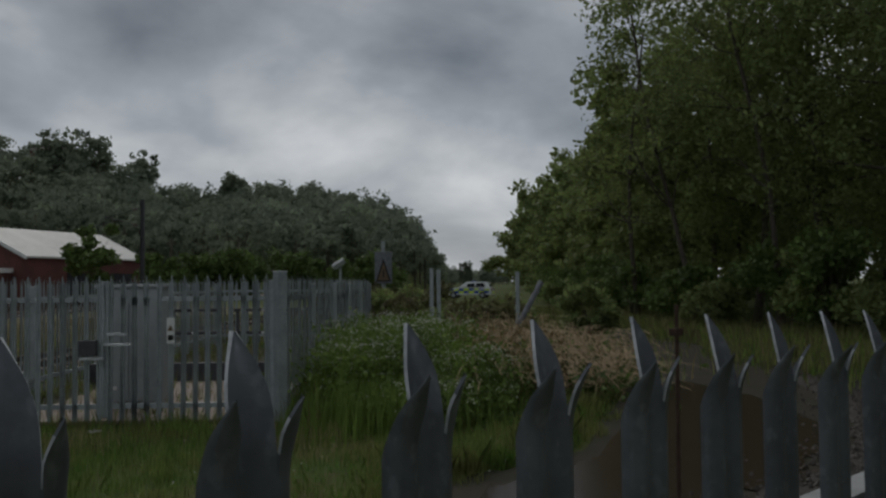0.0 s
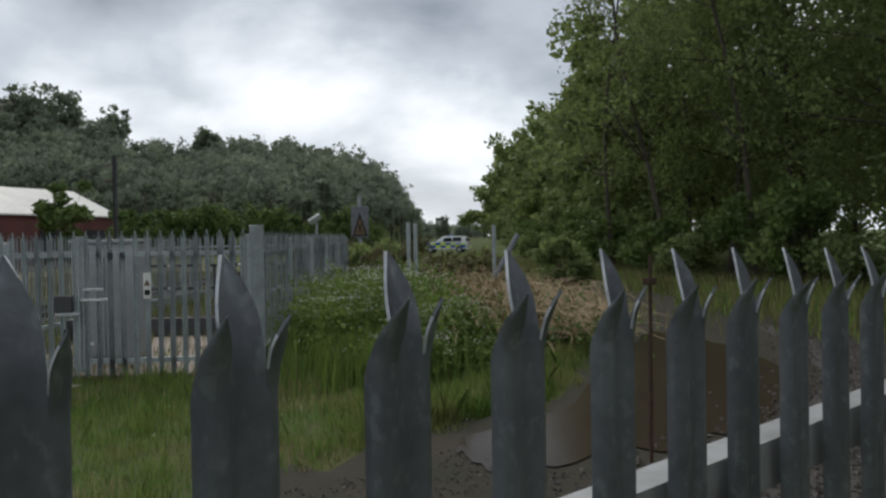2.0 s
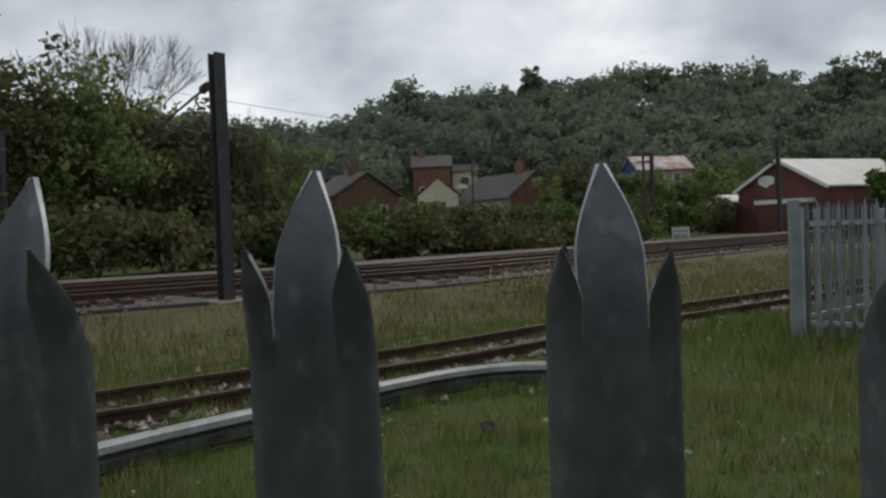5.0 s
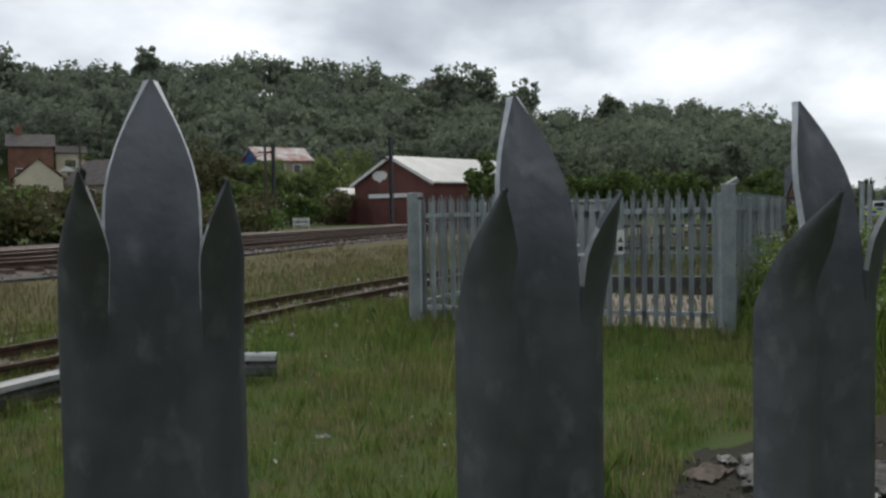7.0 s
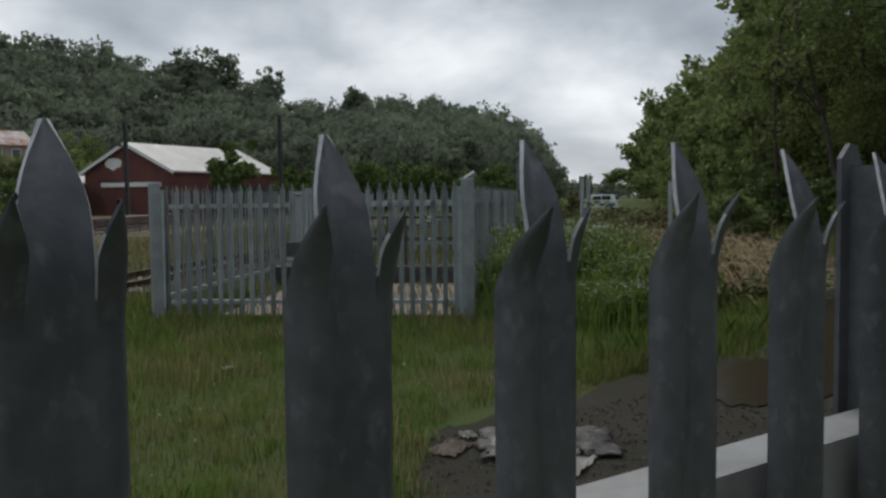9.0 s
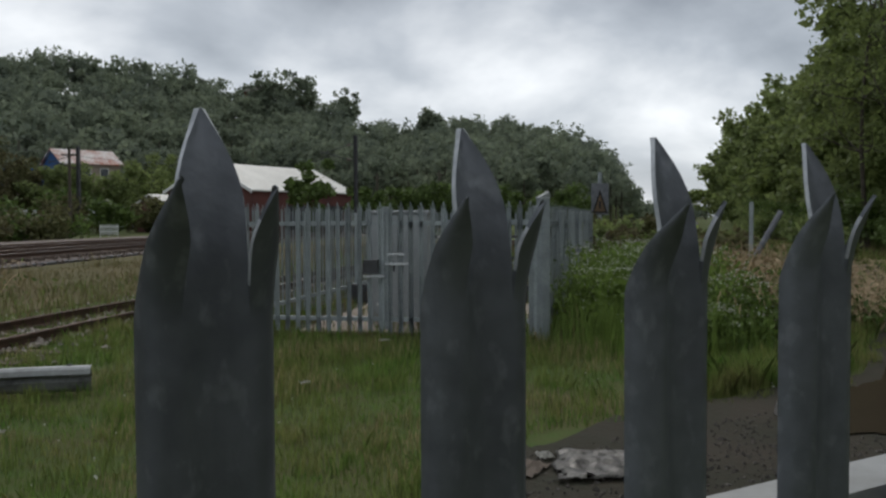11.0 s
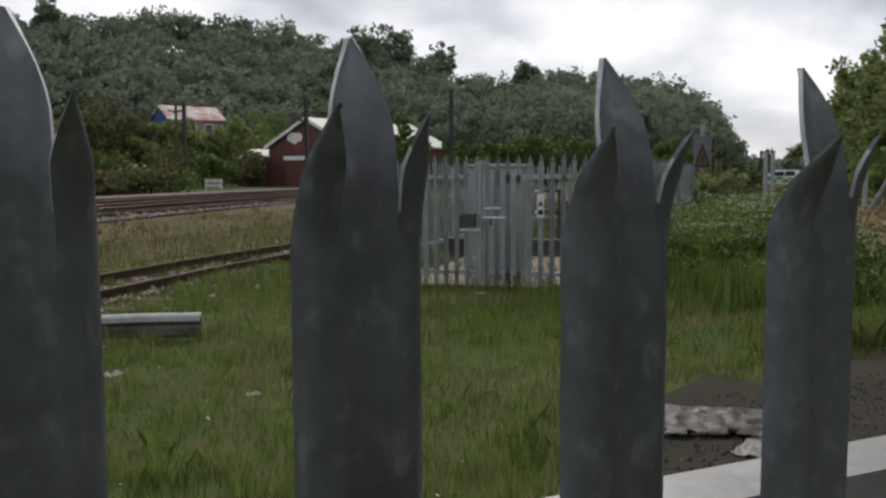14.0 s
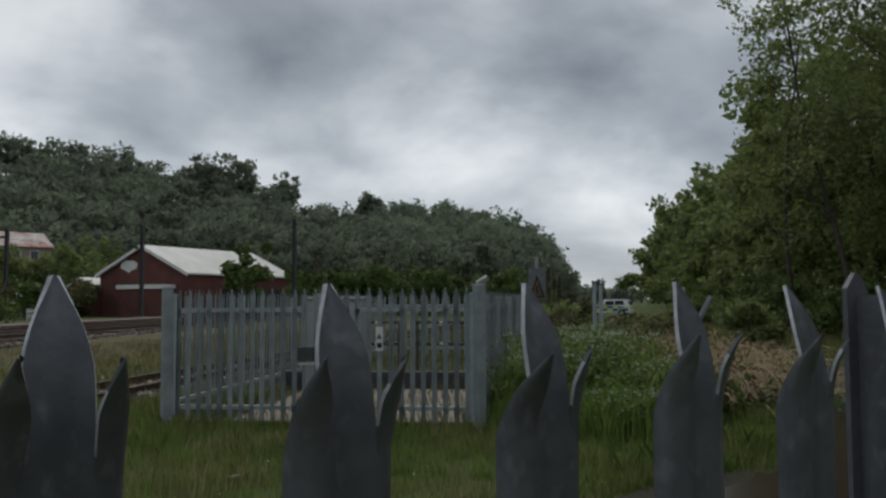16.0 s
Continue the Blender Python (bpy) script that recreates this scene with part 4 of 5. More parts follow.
def hill_wood():
    ng = np.random.default_rng(21)
    g = random.Random(21)
    out = []
    tv, tf = [], []
    trees = []
    for _ in range(1500):
        az = g.uniform(-60, 43.2)
        f = 0.56 + 0.46 * g.random() ** 0.8
        trees.append((az, f))
    for i in range(190):
        trees.append((-60 + i * 0.55 + g.uniform(-0.2, 0.2), g.uniform(0.97, 1.03)))
    for i in range(70):
        trees.append((g.uniform(42.6, 47.5), g.uniform(0.85, 1.15)))
    for az, f in trees:
        d, e = crest(min(az, 44))
        if (-9.5 < az < 1.6 and d * f < 131) or (5.5 < az < 12 and d * f < 120):
            continue
        x, y = polar(az, d * f)
        z = hill_z(az, min(f, 1))
        h = TREE_H * g.uniform(0.75, 1.3) * (0.75 if az > 42.5 else 1)
        r = h * g.uniform(0.32, 0.5)
        k = 9
        cl = rand_dirs(k, ng) * np.array([r * 0.75, r * 0.75, h * 0.33]) + np.array([x, y, z + h * 0.58])
        n = 235
        c = crown_points(n, cl, ng.uniform(0.3, 0.55, k) * r, ng)
        out.append(leaf_quads(c, 0.48, ng))
        b = len(tv)
        for s in range(3):
            a = s * 2.09
            tv += [(x + 0.2 * math.cos(a), y + 0.2 * math.sin(a), z - 0.5), (x + 0.1 * math.cos(a), y + 0.1 * math.sin(a), z + h * 0.7)]
        for s in range(3):
            q = (s + 1) % 3
            tf.append((b + 2 * s, b + 2 * q, b + 2 * q + 1, b + 2 * s + 1))
    w = empty("hillside_wood", Matrix.Identity(4), "dense broadleaf wood covering the hillside", "wood", kind="stuff")
    # far foliage carries its haze in the leaf colour
    part_me("foliage", quads_mesh("foliage", np.concatenate(out), M_LEAF_HILL_HAZED), w)
    tagged(part_me("trunkwork", mesh_of("trunkwork", tv, tf, M_BARK), w), kind="stuff")


hill_wood()

# trees that stand out on the skyline
for i, (az, el, h, r) in enumerate(((19.3, 9.1, 11, 5), (21.2, 9.2, 11.5, 5), (24.2, 8.0, 9, 3.5), (-8.3, 9.9, 12, 5), (29.8, 6.9, 8, 4), (0.2, 10.2, 10, 3))):
    d = crest(az)[0] * 0.985
    x, y = polar(az, d)
    tree((x, y, 1.56 + d * math.tan(radians(el)) - h), h, r, 1500, 0.55, M_LEAF_HILL_HAZED, "tall round-topped tree on the hill's skyline", 500 + i, 0.3, 0.2, 1, "trees on the skyline")


# ---- thicket and trees beyond the main line ----
def bough(bm, p, d, length, r, depth, g):
    """An ascending bough that forks into ever finer upright twigs."""
    for _ in range(2):
        d = (d + Vector((g.gauss(0, 0.07), g.gauss(0, 0.07), 0.08))).normalized()
        q = p + d * length / 2
        tube(p, q, r, r * 0.82, 6 if r > 0.05 else 3, bm, False)
        p, r = q, r * 0.82
    if depth:
        for _ in range(3 if depth > 1 else 4):
            e = (d + Vector((g.gauss(0, 0.3), g.gauss(0, 0.3), 0.06))).normalized()
            bough(bm, p, e, length * g.uniform(0.62, 0.82), max(r * 0.66, 0.012), depth - 1, g)


def bare_tree(pos, h, rad, seed, label, forks=4):
    g = random.Random(seed)
    t = empty("bare_tree", pose(*pos), label, "tree")
    bm = bmesh.new()
    tube((0, 0, -0.2), (0, 0, h * 0.26), 0.26, 0.2, 8, bm, False)
    for k in range(7):
        a = k * 0.9 + g.uniform(-0.2, 0.2)
        w = rad / h * g.uniform(0.5, 1.5)
        bough(bm, Vector((0, 0, h * g.uniform(0.18, 0.26))), Vector((math.cos(a) * w, math.sin(a) * w, 1)).normalized(), h * (0.245 if forks == 4 else 0.33), 0.1 if forks == 4 else 0.04, forks, g)
    part("trunk", bm, M_TWIG, t, "bare branching trunk and twigs")


def far_side():
    g = random.Random(31)
    for az, h, r in ((-19.7, 8.3, 1.5), (-17.9, 7.4, 1.3), (-16.4, 6.6, 1.2)):
        x, y = polar(az, 49)
        bare_tree((x, y, gz(x, y)), h, r, 70 + int(h), "slender sapling with bare upright twigs in the thicket", 2)
    x, y = polar(-27.2, 50)
    bare_tree((x, y, gz(x, y)), 13.4, 6.0, 61, "tall bare spring tree beyond the main line")
    for i, (az, d, h, r) in enumerate(((-41, 46, 15, 5), (-37.5, 50, 14.5, 5), (-34, 47, 11, 4.5), (-31, 50, 9.6, 4.2), (-28, 47, 9.2, 4), (-24.5, 50, 8.2, 4), (-21.5, 50, 7.4, 3.6), (-18.8, 53, 7.0, 3.4), (-47, 44, 14, 5),
                                       (-54, 42, 14, 5), (-16.6, 56, 6.6, 3))):
        x, y = polar(az, d)
        tree((x, y, gz(x, y)), h, r, 5000, 0.19, M_LEAF_A if i % 3 == 1 else M_LEAF_GREY, "leafy tree in the thicket beyond the main line", 620 + i, 0.16, 0.05, 1, "thicket beyond the main line")
    for i in range(40):
        s = -14 + i * 1.5 + g.uniform(-0.5, 0.5)
        k = U * s - Rt * (32.5 + 0.1 * max(0, s - 8) + g.uniform(-0.5, 1.5))
        x, y = k.x, k.y
        h = g.uniform(1.7, 3.0) if s < 30 else g.uniform(1.0, 1.8)
        bush((x, y, gz(x, y)), h, g.uniform(1.8, 3.0), 1100, 0.17, M_LEAF_GREY if i % 3 else M_LEAF_BUSH, "tangled brown-green thicket bush by the main line", 700 + i, "bushes beyond the main line")
    for i in range(16):
        az, d = -17 + i * 1.9 + g.uniform(-0.5, 0.5), g.uniform(72, 86)
        x, y = polar(az, d)
        bush((x, y, gz(x, y)), g.uniform(2.4, 3.9), g.uniform(2.0, 3.2), 1500, 0.2, M_LEAF_GREY if i % 2 else M_LEAF_BUSH, "big overgrown bush between railway and houses", 760 + i, "bushes before the houses")
    for i, az in enumerate((5.2, 7.4, 9.4, 11.2)):
        x, y = polar(az, 99)
        bush((x, y, gz(x, y)), 7.3 + 0.3 * (i % 2), 3.2, 2200, 0.24, M_LEAF_A, "tall dark bush below the workshop", 780 + i, "bushes before the houses")
    for i, (az, d, h, r) in enumerate(((2.6, 96, 8.4, 2.9), (4.4, 100, 7.6, 2.8), (1.2, 94, 5.5, 2.4), (13.2, 118, 9.5, 3.6), (-3.4, 122, 8.5, 2.6))):
        x, y = polar(az, d)
        tree((x, y, gz(x, y)), h, r, 4200, 0.2, M_LEAF_GREY if i < 2 else M_LEAF_A, "young tree with fresh olive leaves near the houses", 660 + i, 0.14, 0.12, 1, "trees near the houses")
    # round bushes before the shed and compound
    for i, (az, d, h, r) in enumerate(((21.5, 62, 6.2, 2.1), (27.8, 80, 4.6, 2.6), (29.6, 80, 4.6, 2.6), (31.4, 82, 4.6, 2.7), (33.6, 84, 4.7, 2.9), (36, 86, 4.4, 3), (25.6, 78, 4.4, 2.4), (38.2, 90, 4.8, 3), (40, 95, 4.6, 3))):
        x, y = polar(az, d)
        bush((x, y, gz(x, y)), h, r, 2600, 0.2, M_LEAF_BUSH, "rounded bright green willow bush beside the railway", 800 + i, "round bushes by the railway")


far_side()


# tall thin poplars far down the valley
for i, (az, el) in enumerate(((44.35, 1.35), (44.7, 1.5), (44.95, 1.45))):
    x, y = polar(az, 320)
    tree((x, y, 0), 320 * math.tan(radians(el)) + 1.5, 0.9, 500, 0.5, M_LEAF_HILL_HAZED, "thin upright poplar far down the valley", 560 + i, 0.2, 0.1, 1, "distant poplars")


# ---- buildings ----
def frame_at(x, y, z, ex):
    """A building's frame: x along ex, y to the left of it."""
    e = Vector((*ex, 0)).normalized()
    return Matrix.Translation((x, y, z)) @ pose(0, 0, 0, 0, 0, math.degrees(math.atan2(e.y, e.x)))


def house(m, L, W, eave, ridge, wall, roof, label, openings=(), chimneys=(), gable_mat=None, name="house", category="house", verge=None):
    """Long walls along x at y = 0 and W, gables at x = 0 and L. openings: (side, along, low, width, height)."""
    h = empty(name, m, label, category)
    t = 0.25
    part("wall", box((0, 0, 0), (L, t, eave)), wall, h)
    part("wall", box((0, W - t, 0), (L, W, eave)), wall, h)
    for x in (0, L - t):
        part("gable_wall", prism([(t, 0), (W - t, 0), (W - t, eave), (W / 2, ridge - 0.02), (t, eave)], "x", x, x + t), gable_mat or wall, h)
    o = 0.3
    k = (ridge - eave) / (W / 2)
    for s in (0, 1):
        y0, y1 = (-o, W / 2) if s == 0 else (W + o, W / 2)
        part("roof", prism([(y0, eave - o * k), (y1, ridge), (y1, ridge + 0.14), (y0, eave - o * k + 0.14)], "x", -o, L + o), roof, h)
        if verge:
            for x in (-o - 0.06, L + o):
                part("bargeboard", prism([(y0, eave - o * k - 0.14), (y1, ridge - 0.14), (y1, ridge + 0.16), (y0, eave - o * k + 0.16)], "x", x, x + 0.06), verge, h)
    for side, a, low, w, hh in openings:
        if side == "front":
            lo, hi = (a, -0.04, low), (a + w, -0.002, low + hh)
        else:
            lo, hi = (-0.04, a, low), (-0.002, a + w, low + hh)
        win = part("window", box(lo, hi), M_WHITE, h)
        q = 0.09
        if side == "front":
            part("pane", box((a + q, -0.06, low + q), (a + w - q, -0.041, low + hh - q)), M_WINDOW, win)
            part("sill", box((a - 0.08, -0.14, low - 0.1), (a + w + 0.08, -0.002, low)), M_CONC, win)
        else:
            part("pane", box((-0.06, a + q, low + q), (-0.041, a + w - q, low + hh - q)), M_WINDOW, win)
    for x, y, top in chimneys:
        c = part("chimney", box((x - 0.45, y - 0.35, ridge - 1.2), (x + 0.45, y + 0.35, top)), M_BRICK, h)
        for dx in (-0.2, 0.2):
            part("chimney_pot", tube((x + dx, y, top), (x + dx, y, top + 0.45), 0.13, 0.11), M_BRICK, c)
    return h


def buildings():
    # long shed with a pale roof
    m = frame_at(22.4, 70.8, 0.1, (0.86, 0.5))
    s = house(m, 14.5, 9.8, 3.9, 6.25, M_BRICKDARK, M_ROOFW, "dark red shed with a pale sheet roof and white bargeboards", [], [], M_BRICKDARK, "shed", "shed", M_WHITE)
    part("doorway", box((4.5, -0.05, 0), (7.5, -0.003, 2.6)), M_DARK, s)
    part("doorway", box((10, -0.05, 0), (13, -0.003, 2.6)), M_DARK, s)
    pt = patch_plate(5.3, 7.6, 4.0, 5.2)
    part("painted_patch", pt, M_WHITE, s, "flaking white painted patch")
    part("porch_roof", box((-1.3, 1.2, 2.6), (0.0, 6.6, 2.95)), M_WHITE, s, "white fascia of a porch")
    part("porch_wall", box((-1.15, 1.35, 0), (-0.02, 6.4, 2.6)), M_BRICKDARK, s)
    lt = part("lean_to", prism([(9.8, 0), (13.2, 0), (13.2, 2.6), (11.4, 3.5), (9.8, 2.9)], "x", -0.6, 4.5), M_BRICKDARK, s)
    part("lean_to_roof", prism([(9.75, 2.95), (11.4, 3.56), (13.5, 2.5), (13.5, 2.62), (11.4, 3.7), (9.75, 3.07)], "x", -0.9, 4.7), M_ROOFW, lt)
    # brick terrace with slate roof
    x, y = polar(-5.2, 108)
    house(Matrix.Translation((x, y, 0.5)) @ pose(0, 0, 0, 0, 0, -55), 12, 7.2, 4.6, 7.4, M_CONC, M_SLATE, "terrace house with a slate roof, brick gable and white windows",
          [("front", q, 2.3, 0.95, 1.7) for q in (0.8, 3.4, 6.2, 9.2)], [(9.0, 3.6, 8.8)], M_BRICK)
    # cream gabled house
    x, y = polar(-5.0, 103)
    house(frame_at(x, y, 0.6, (-0.14, 0.99)), 9, 4.8, 5.3, 7.3, M_RENDER, M_BRICK, "cream rendered gabled house with a red tiled roof")
    # tall red house behind
    x, y = polar(-7.9, 122)
    house(frame_at(x, y, 0.8, (0.99, 0.1)), 5.2, 6, 9.8, 11.4, M_BRICK, M_SLATE, "tall red brick house among the trees", [("front", 0.8, 5.5, 1, 1.5), ("front", 3.2, 5.5, 1, 1.5)], [(1.2, 3, 12.4)])
    x, y = polar(-5.3, 128)
    house(frame_at(x, y, 1.0, (0.99, 0.1)), 3.6, 5, 9.2, 10.2, M_RENDER, M_SLATE, "small pale house with one dark window", [("front", 1.0, 7.2, 1.5, 1.1)])
    x, y = polar(-4.7, 119)
    c = empty("white_canopy", pose(x, y, 7.2), "small white pitched canopy between the houses", "canopy")
    part("roof", prism([(-1.2, 0), (1.2, 0), (0, 0.7)], "y", -1.0, 1.0), M_WHITE, c)
    for dx in (-1.0, 1.0):
        for dy in (-0.8, 0.8):
            part("leg", tube((dx, dy, -7.0), (dx, dy, 0.02), 0.06), M_WHITE, c)
    # old dark house behind the bushes
    x, y = polar(-9.0, 80)
    house(frame_at(x, y, 0.5, (math.sin(radians(-40)), math.cos(radians(-40)))), 5.5, 6.6, 4.5, 6.5, M_BRICKOLD, M_SLATE, "old dark brown brick house with a slate roof among bushes",
          [("gable", 1.2, 2.4, 0.8, 1.2)], [(2.4, 3.3, 7.3)])
    # workshop with a rusting roof
    x, y = polar(6.7, 110)
    b = house(frame_at(x, y, 5.9, (0.95, 0.3)), 7.2, 5, 2.3, 3.9, M_CONC, M_RUSTROOF, "workshop with a blue gable and a rusting tin roof", [("front", 2.4, 0.6, 1.1, 1.2), ("front", 4.6, 0.6, 1.1, 1.2)], [], M_BLUE, "workshop", "workshop")
    part("side_shed", box((-4.6, 2, -0.6), (-0.4, 5, 1.6)), M_BLUE, b, "low blue lean-to")
    part("shed_front", box((-4, 1.95, -0.4), (-1.5, 1.995, 1.1)), M_DARK, b)
    part("plinth", box((-5, -0.3, -6.5), (7.5, 5.4, -0.7)), M_CONC, b)
    part("base", box((0.02, 0.02, -0.7), (7.18, 4.98, 0)), M_CONC, b)
    # roofs high on the ridge
    for i, (az, el, w) in enumerate(((17.7, 8.55, 8), (27.5, 4.0, 8), (30.0, 3.9, 8), (33, 4.0, 7))):
        d = 233 if el > 6 else 165
        x, y = polar(az, d)
        z = EYE.z + d * math.tan(radians(el))
        hh = house(frame_at(x, y, z - 5.5, (math.cos(radians(az)), -math.sin(radians(az)))), w, 6, 3.6, 5.5, M_RENDER if i else M_BRICK, M_SLATE, "distant hillside house with a dark roof among trees",
                   [("front", a, 1.6, 1.1, 1.3) for a in (1.2, w / 2, w - 2.4)])
        part("footing", box((0, 0, -6), (w, 6, 0)), M_CONC, hh)


def patch_plate(y0, y1, z0, z1):
    bm = bmesh.new()
    g = random.Random(5)
    pts = [(y0 + (y1 - y0) * (0.5 + 0.5 * math.cos(a) * g.uniform(0.6, 1)), z0 + (z1 - z0) * (0.5 + 0.5 * math.sin(a) * g.uniform(0.6, 1))) for a in [i * 0.524 for i in range(12)]]
    return prism(pts, "x", -0.012, -0.003, bm)


buildings()


# ---- masts, poles and signs ----
def ole_mast(x, y, z, h, yaw, label, arms=True):
    t = empty("overhead_line_mast", pose(x, y, z, 0, 0, yaw), label, "mast", "overhead line masts")
    bm = bmesh.new()
    for a in (-0.12, 0.107):
        box((-0.13, a, -0.6), (0.13, a + 0.013, h), bm=bm)
    box((-0.006, -0.107, -0.6), (0.006, 0.107, h), bm=bm)
    part("column", bm, M_MAST, t)
    part("footing", box((-0.4, -0.4, -0.6), (0.4, 0.4, 0.1), 0.03), M_CONC, t)
    if arms:
        for z0, z1 in ((h - 0.55, h - 1.25), (h - 1.75, h - 1.05)):
            a = part("bracket_arm", tube((0, 0.14, z0), (0, 2.6, z1), 0.028), M_MAST, t)
            ins = bmesh.new()
            for k in range(4):
                q = 0.22 + k * 0.07
                f = q / 2.6
                tube((0, 0.14 + q, z0 + (z1 - z0) * f), (0, 0.14 + q + 0.05, z0 + (z1 - z0) * (f + 0.02)), 0.1, 0.07, 8, ins)
            part("insulator", ins, M_CER, a)
        part("registration_arm", tube((0, 1.3, h - 1.25), (0, 3.2, h - 1.75), 0.022), M_MAST, t)
    return t


ole_mast(-7.12, 16.78, 0.2, 5.15, 52, "dark steel overhead line mast with cantilever arms and insulators")
ole_mast(9.2, 73.4, 0.3, 7.0, 50, "distant dark overhead line mast beside the track")
ole_mast(17.2, 65.4, 0.4, 6.9, 48, "distant dark overhead line mast before the shed")
ole_mast(24.2, 53.9, 0.2, 7.0, 48, "slender overhead line mast seen over the compound")
ole_mast(-24.5, 40.5, 0.3, 7.4, 50, "dark overhead line mast in front of the thicket")
x, y = polar(-33, 44)
ole_mast(x, y, 0.2, 6.6, 50, "dark overhead line mast in front of the thicket", False)
for az, d, h in ((-4.05, 92, 9.9), (30.1, 96, 6.5), (26.0, 92, 6), (6.9, 62, 5.9)):
    x, y = polar(az, d)
    p = empty("telegraph_pole", pose(x, y, gz(x, y)), "thin dark wooden telegraph pole", "pole", "telegraph poles")
    part("shaft", tube((0, 0, 0), (0, 0, h), 0.13, 0.09), M_BARK, p)
    part("crossarm", box((-0.5, -0.05, h - 0.5), (0.5, 0.05, h - 0.4)), M_BARK, p)


def wire(name, a, b, sag, r, label):
    cu = bpy.data.curves.new(name, "CURVE")
    cu.dimensions, cu.bevel_depth = "3D", r
    sp = cu.splines.new("POLY")
    n = 24
    sp.points.add(n)
    for i in range(n + 1):
        t = i / n
        sp.points[i].co = (a[0] + (b[0] - a[0]) * t, a[1] + (b[1] - a[1]) * t, a[2] + (b[2] - a[2]) * t - sag * 4 * t * (1 - t), 1)
    cu.materials.append(M_MAST)
    tagged(new(name, cu), label, "cable")


wire("contact_wire", (-9.2, 18.4, 4.3), (15.2, 61, 5.3), 0.4, 0.006, "thin overhead contact wire above the main line")
wire("catenary_wire", (-9.2, 18.4, 5.0), (15.2, 61, 6.3), 0.8, 0.006, "thin sagging overhead catenary wire above the main line")


def simple_post(name, x, y, h, r, m, label, lean=(0, 0), category="post", group=""):
    t = empty(name, pose(x, y, 0), label, category, group)
    part("shaft", tube((0, 0, -0.1), (lean[0], lean[1], h), r, seg=10), m, t)
    return t


def posts_and_signs():
    t = simple_post("rusty_post", 5.15, 2.7, 1.46, 0.014, M_RUST, "thin rusty iron stake standing in the puddle", (0.02, 0.0), "stake")
    part("bracket", box((-0.035, -0.03, 1.25), (0.055, 0.03, 1.3), 0.004), M_RUST, t)
    simple_post("steel_post", 14.0, 12.1, 1.84, 0.045, M_GALV_FAR, "plain grey steel post in rough grass")
    simple_post("leaning_post", 11.95, 10.9, 1.62, 0.055, M_POST, "grey steel post leaning over in the brambles", (1.05, -0.33))
    for x, y, h in ((13.4, 14.2, 1.95), (13.66, 14.25, 1.92)):
        simple_post("steel_post", x, y, h, 0.05, M_GALV_FAR, "pale square-cut steel post in rough grass", group="pair of steel posts")
    s = empty("warning_sign", pose(17.6, 21.1, 0, 0, 0, -40), "grey board with an amber warning triangle on a post", "sign")
    part("post", tube((0, 0.06, 0), (0, 0.06, 2.98), 0.07), M_GALV_FAR, s)
    part("board", box((-0.28, -0.03, 1.6), (0.28, 0.0, 2.62), 0.01), M_POST, s)
    tri = part("triangle", prism([(-0.25, 1.66), (0.25, 1.66), (0, 2.42)], "y", -0.045, -0.032), M_BLACK, s)
    part("panel", prism([(-0.18, 1.71), (0.18, 1.71), (0, 2.27)], "y", -0.06, -0.047), M_AMBER, tri)
    part("mark", box((-0.025, -0.075, 1.8), (0.025, -0.062, 2.04)), M_BLACK, tri)
    part("lower_board", box((-0.26, -0.03, 0.75), (0.2, 0.0, 1.4), 0.01), M_AMBER, s, "rusty brown board below the triangle")


posts_and_signs()


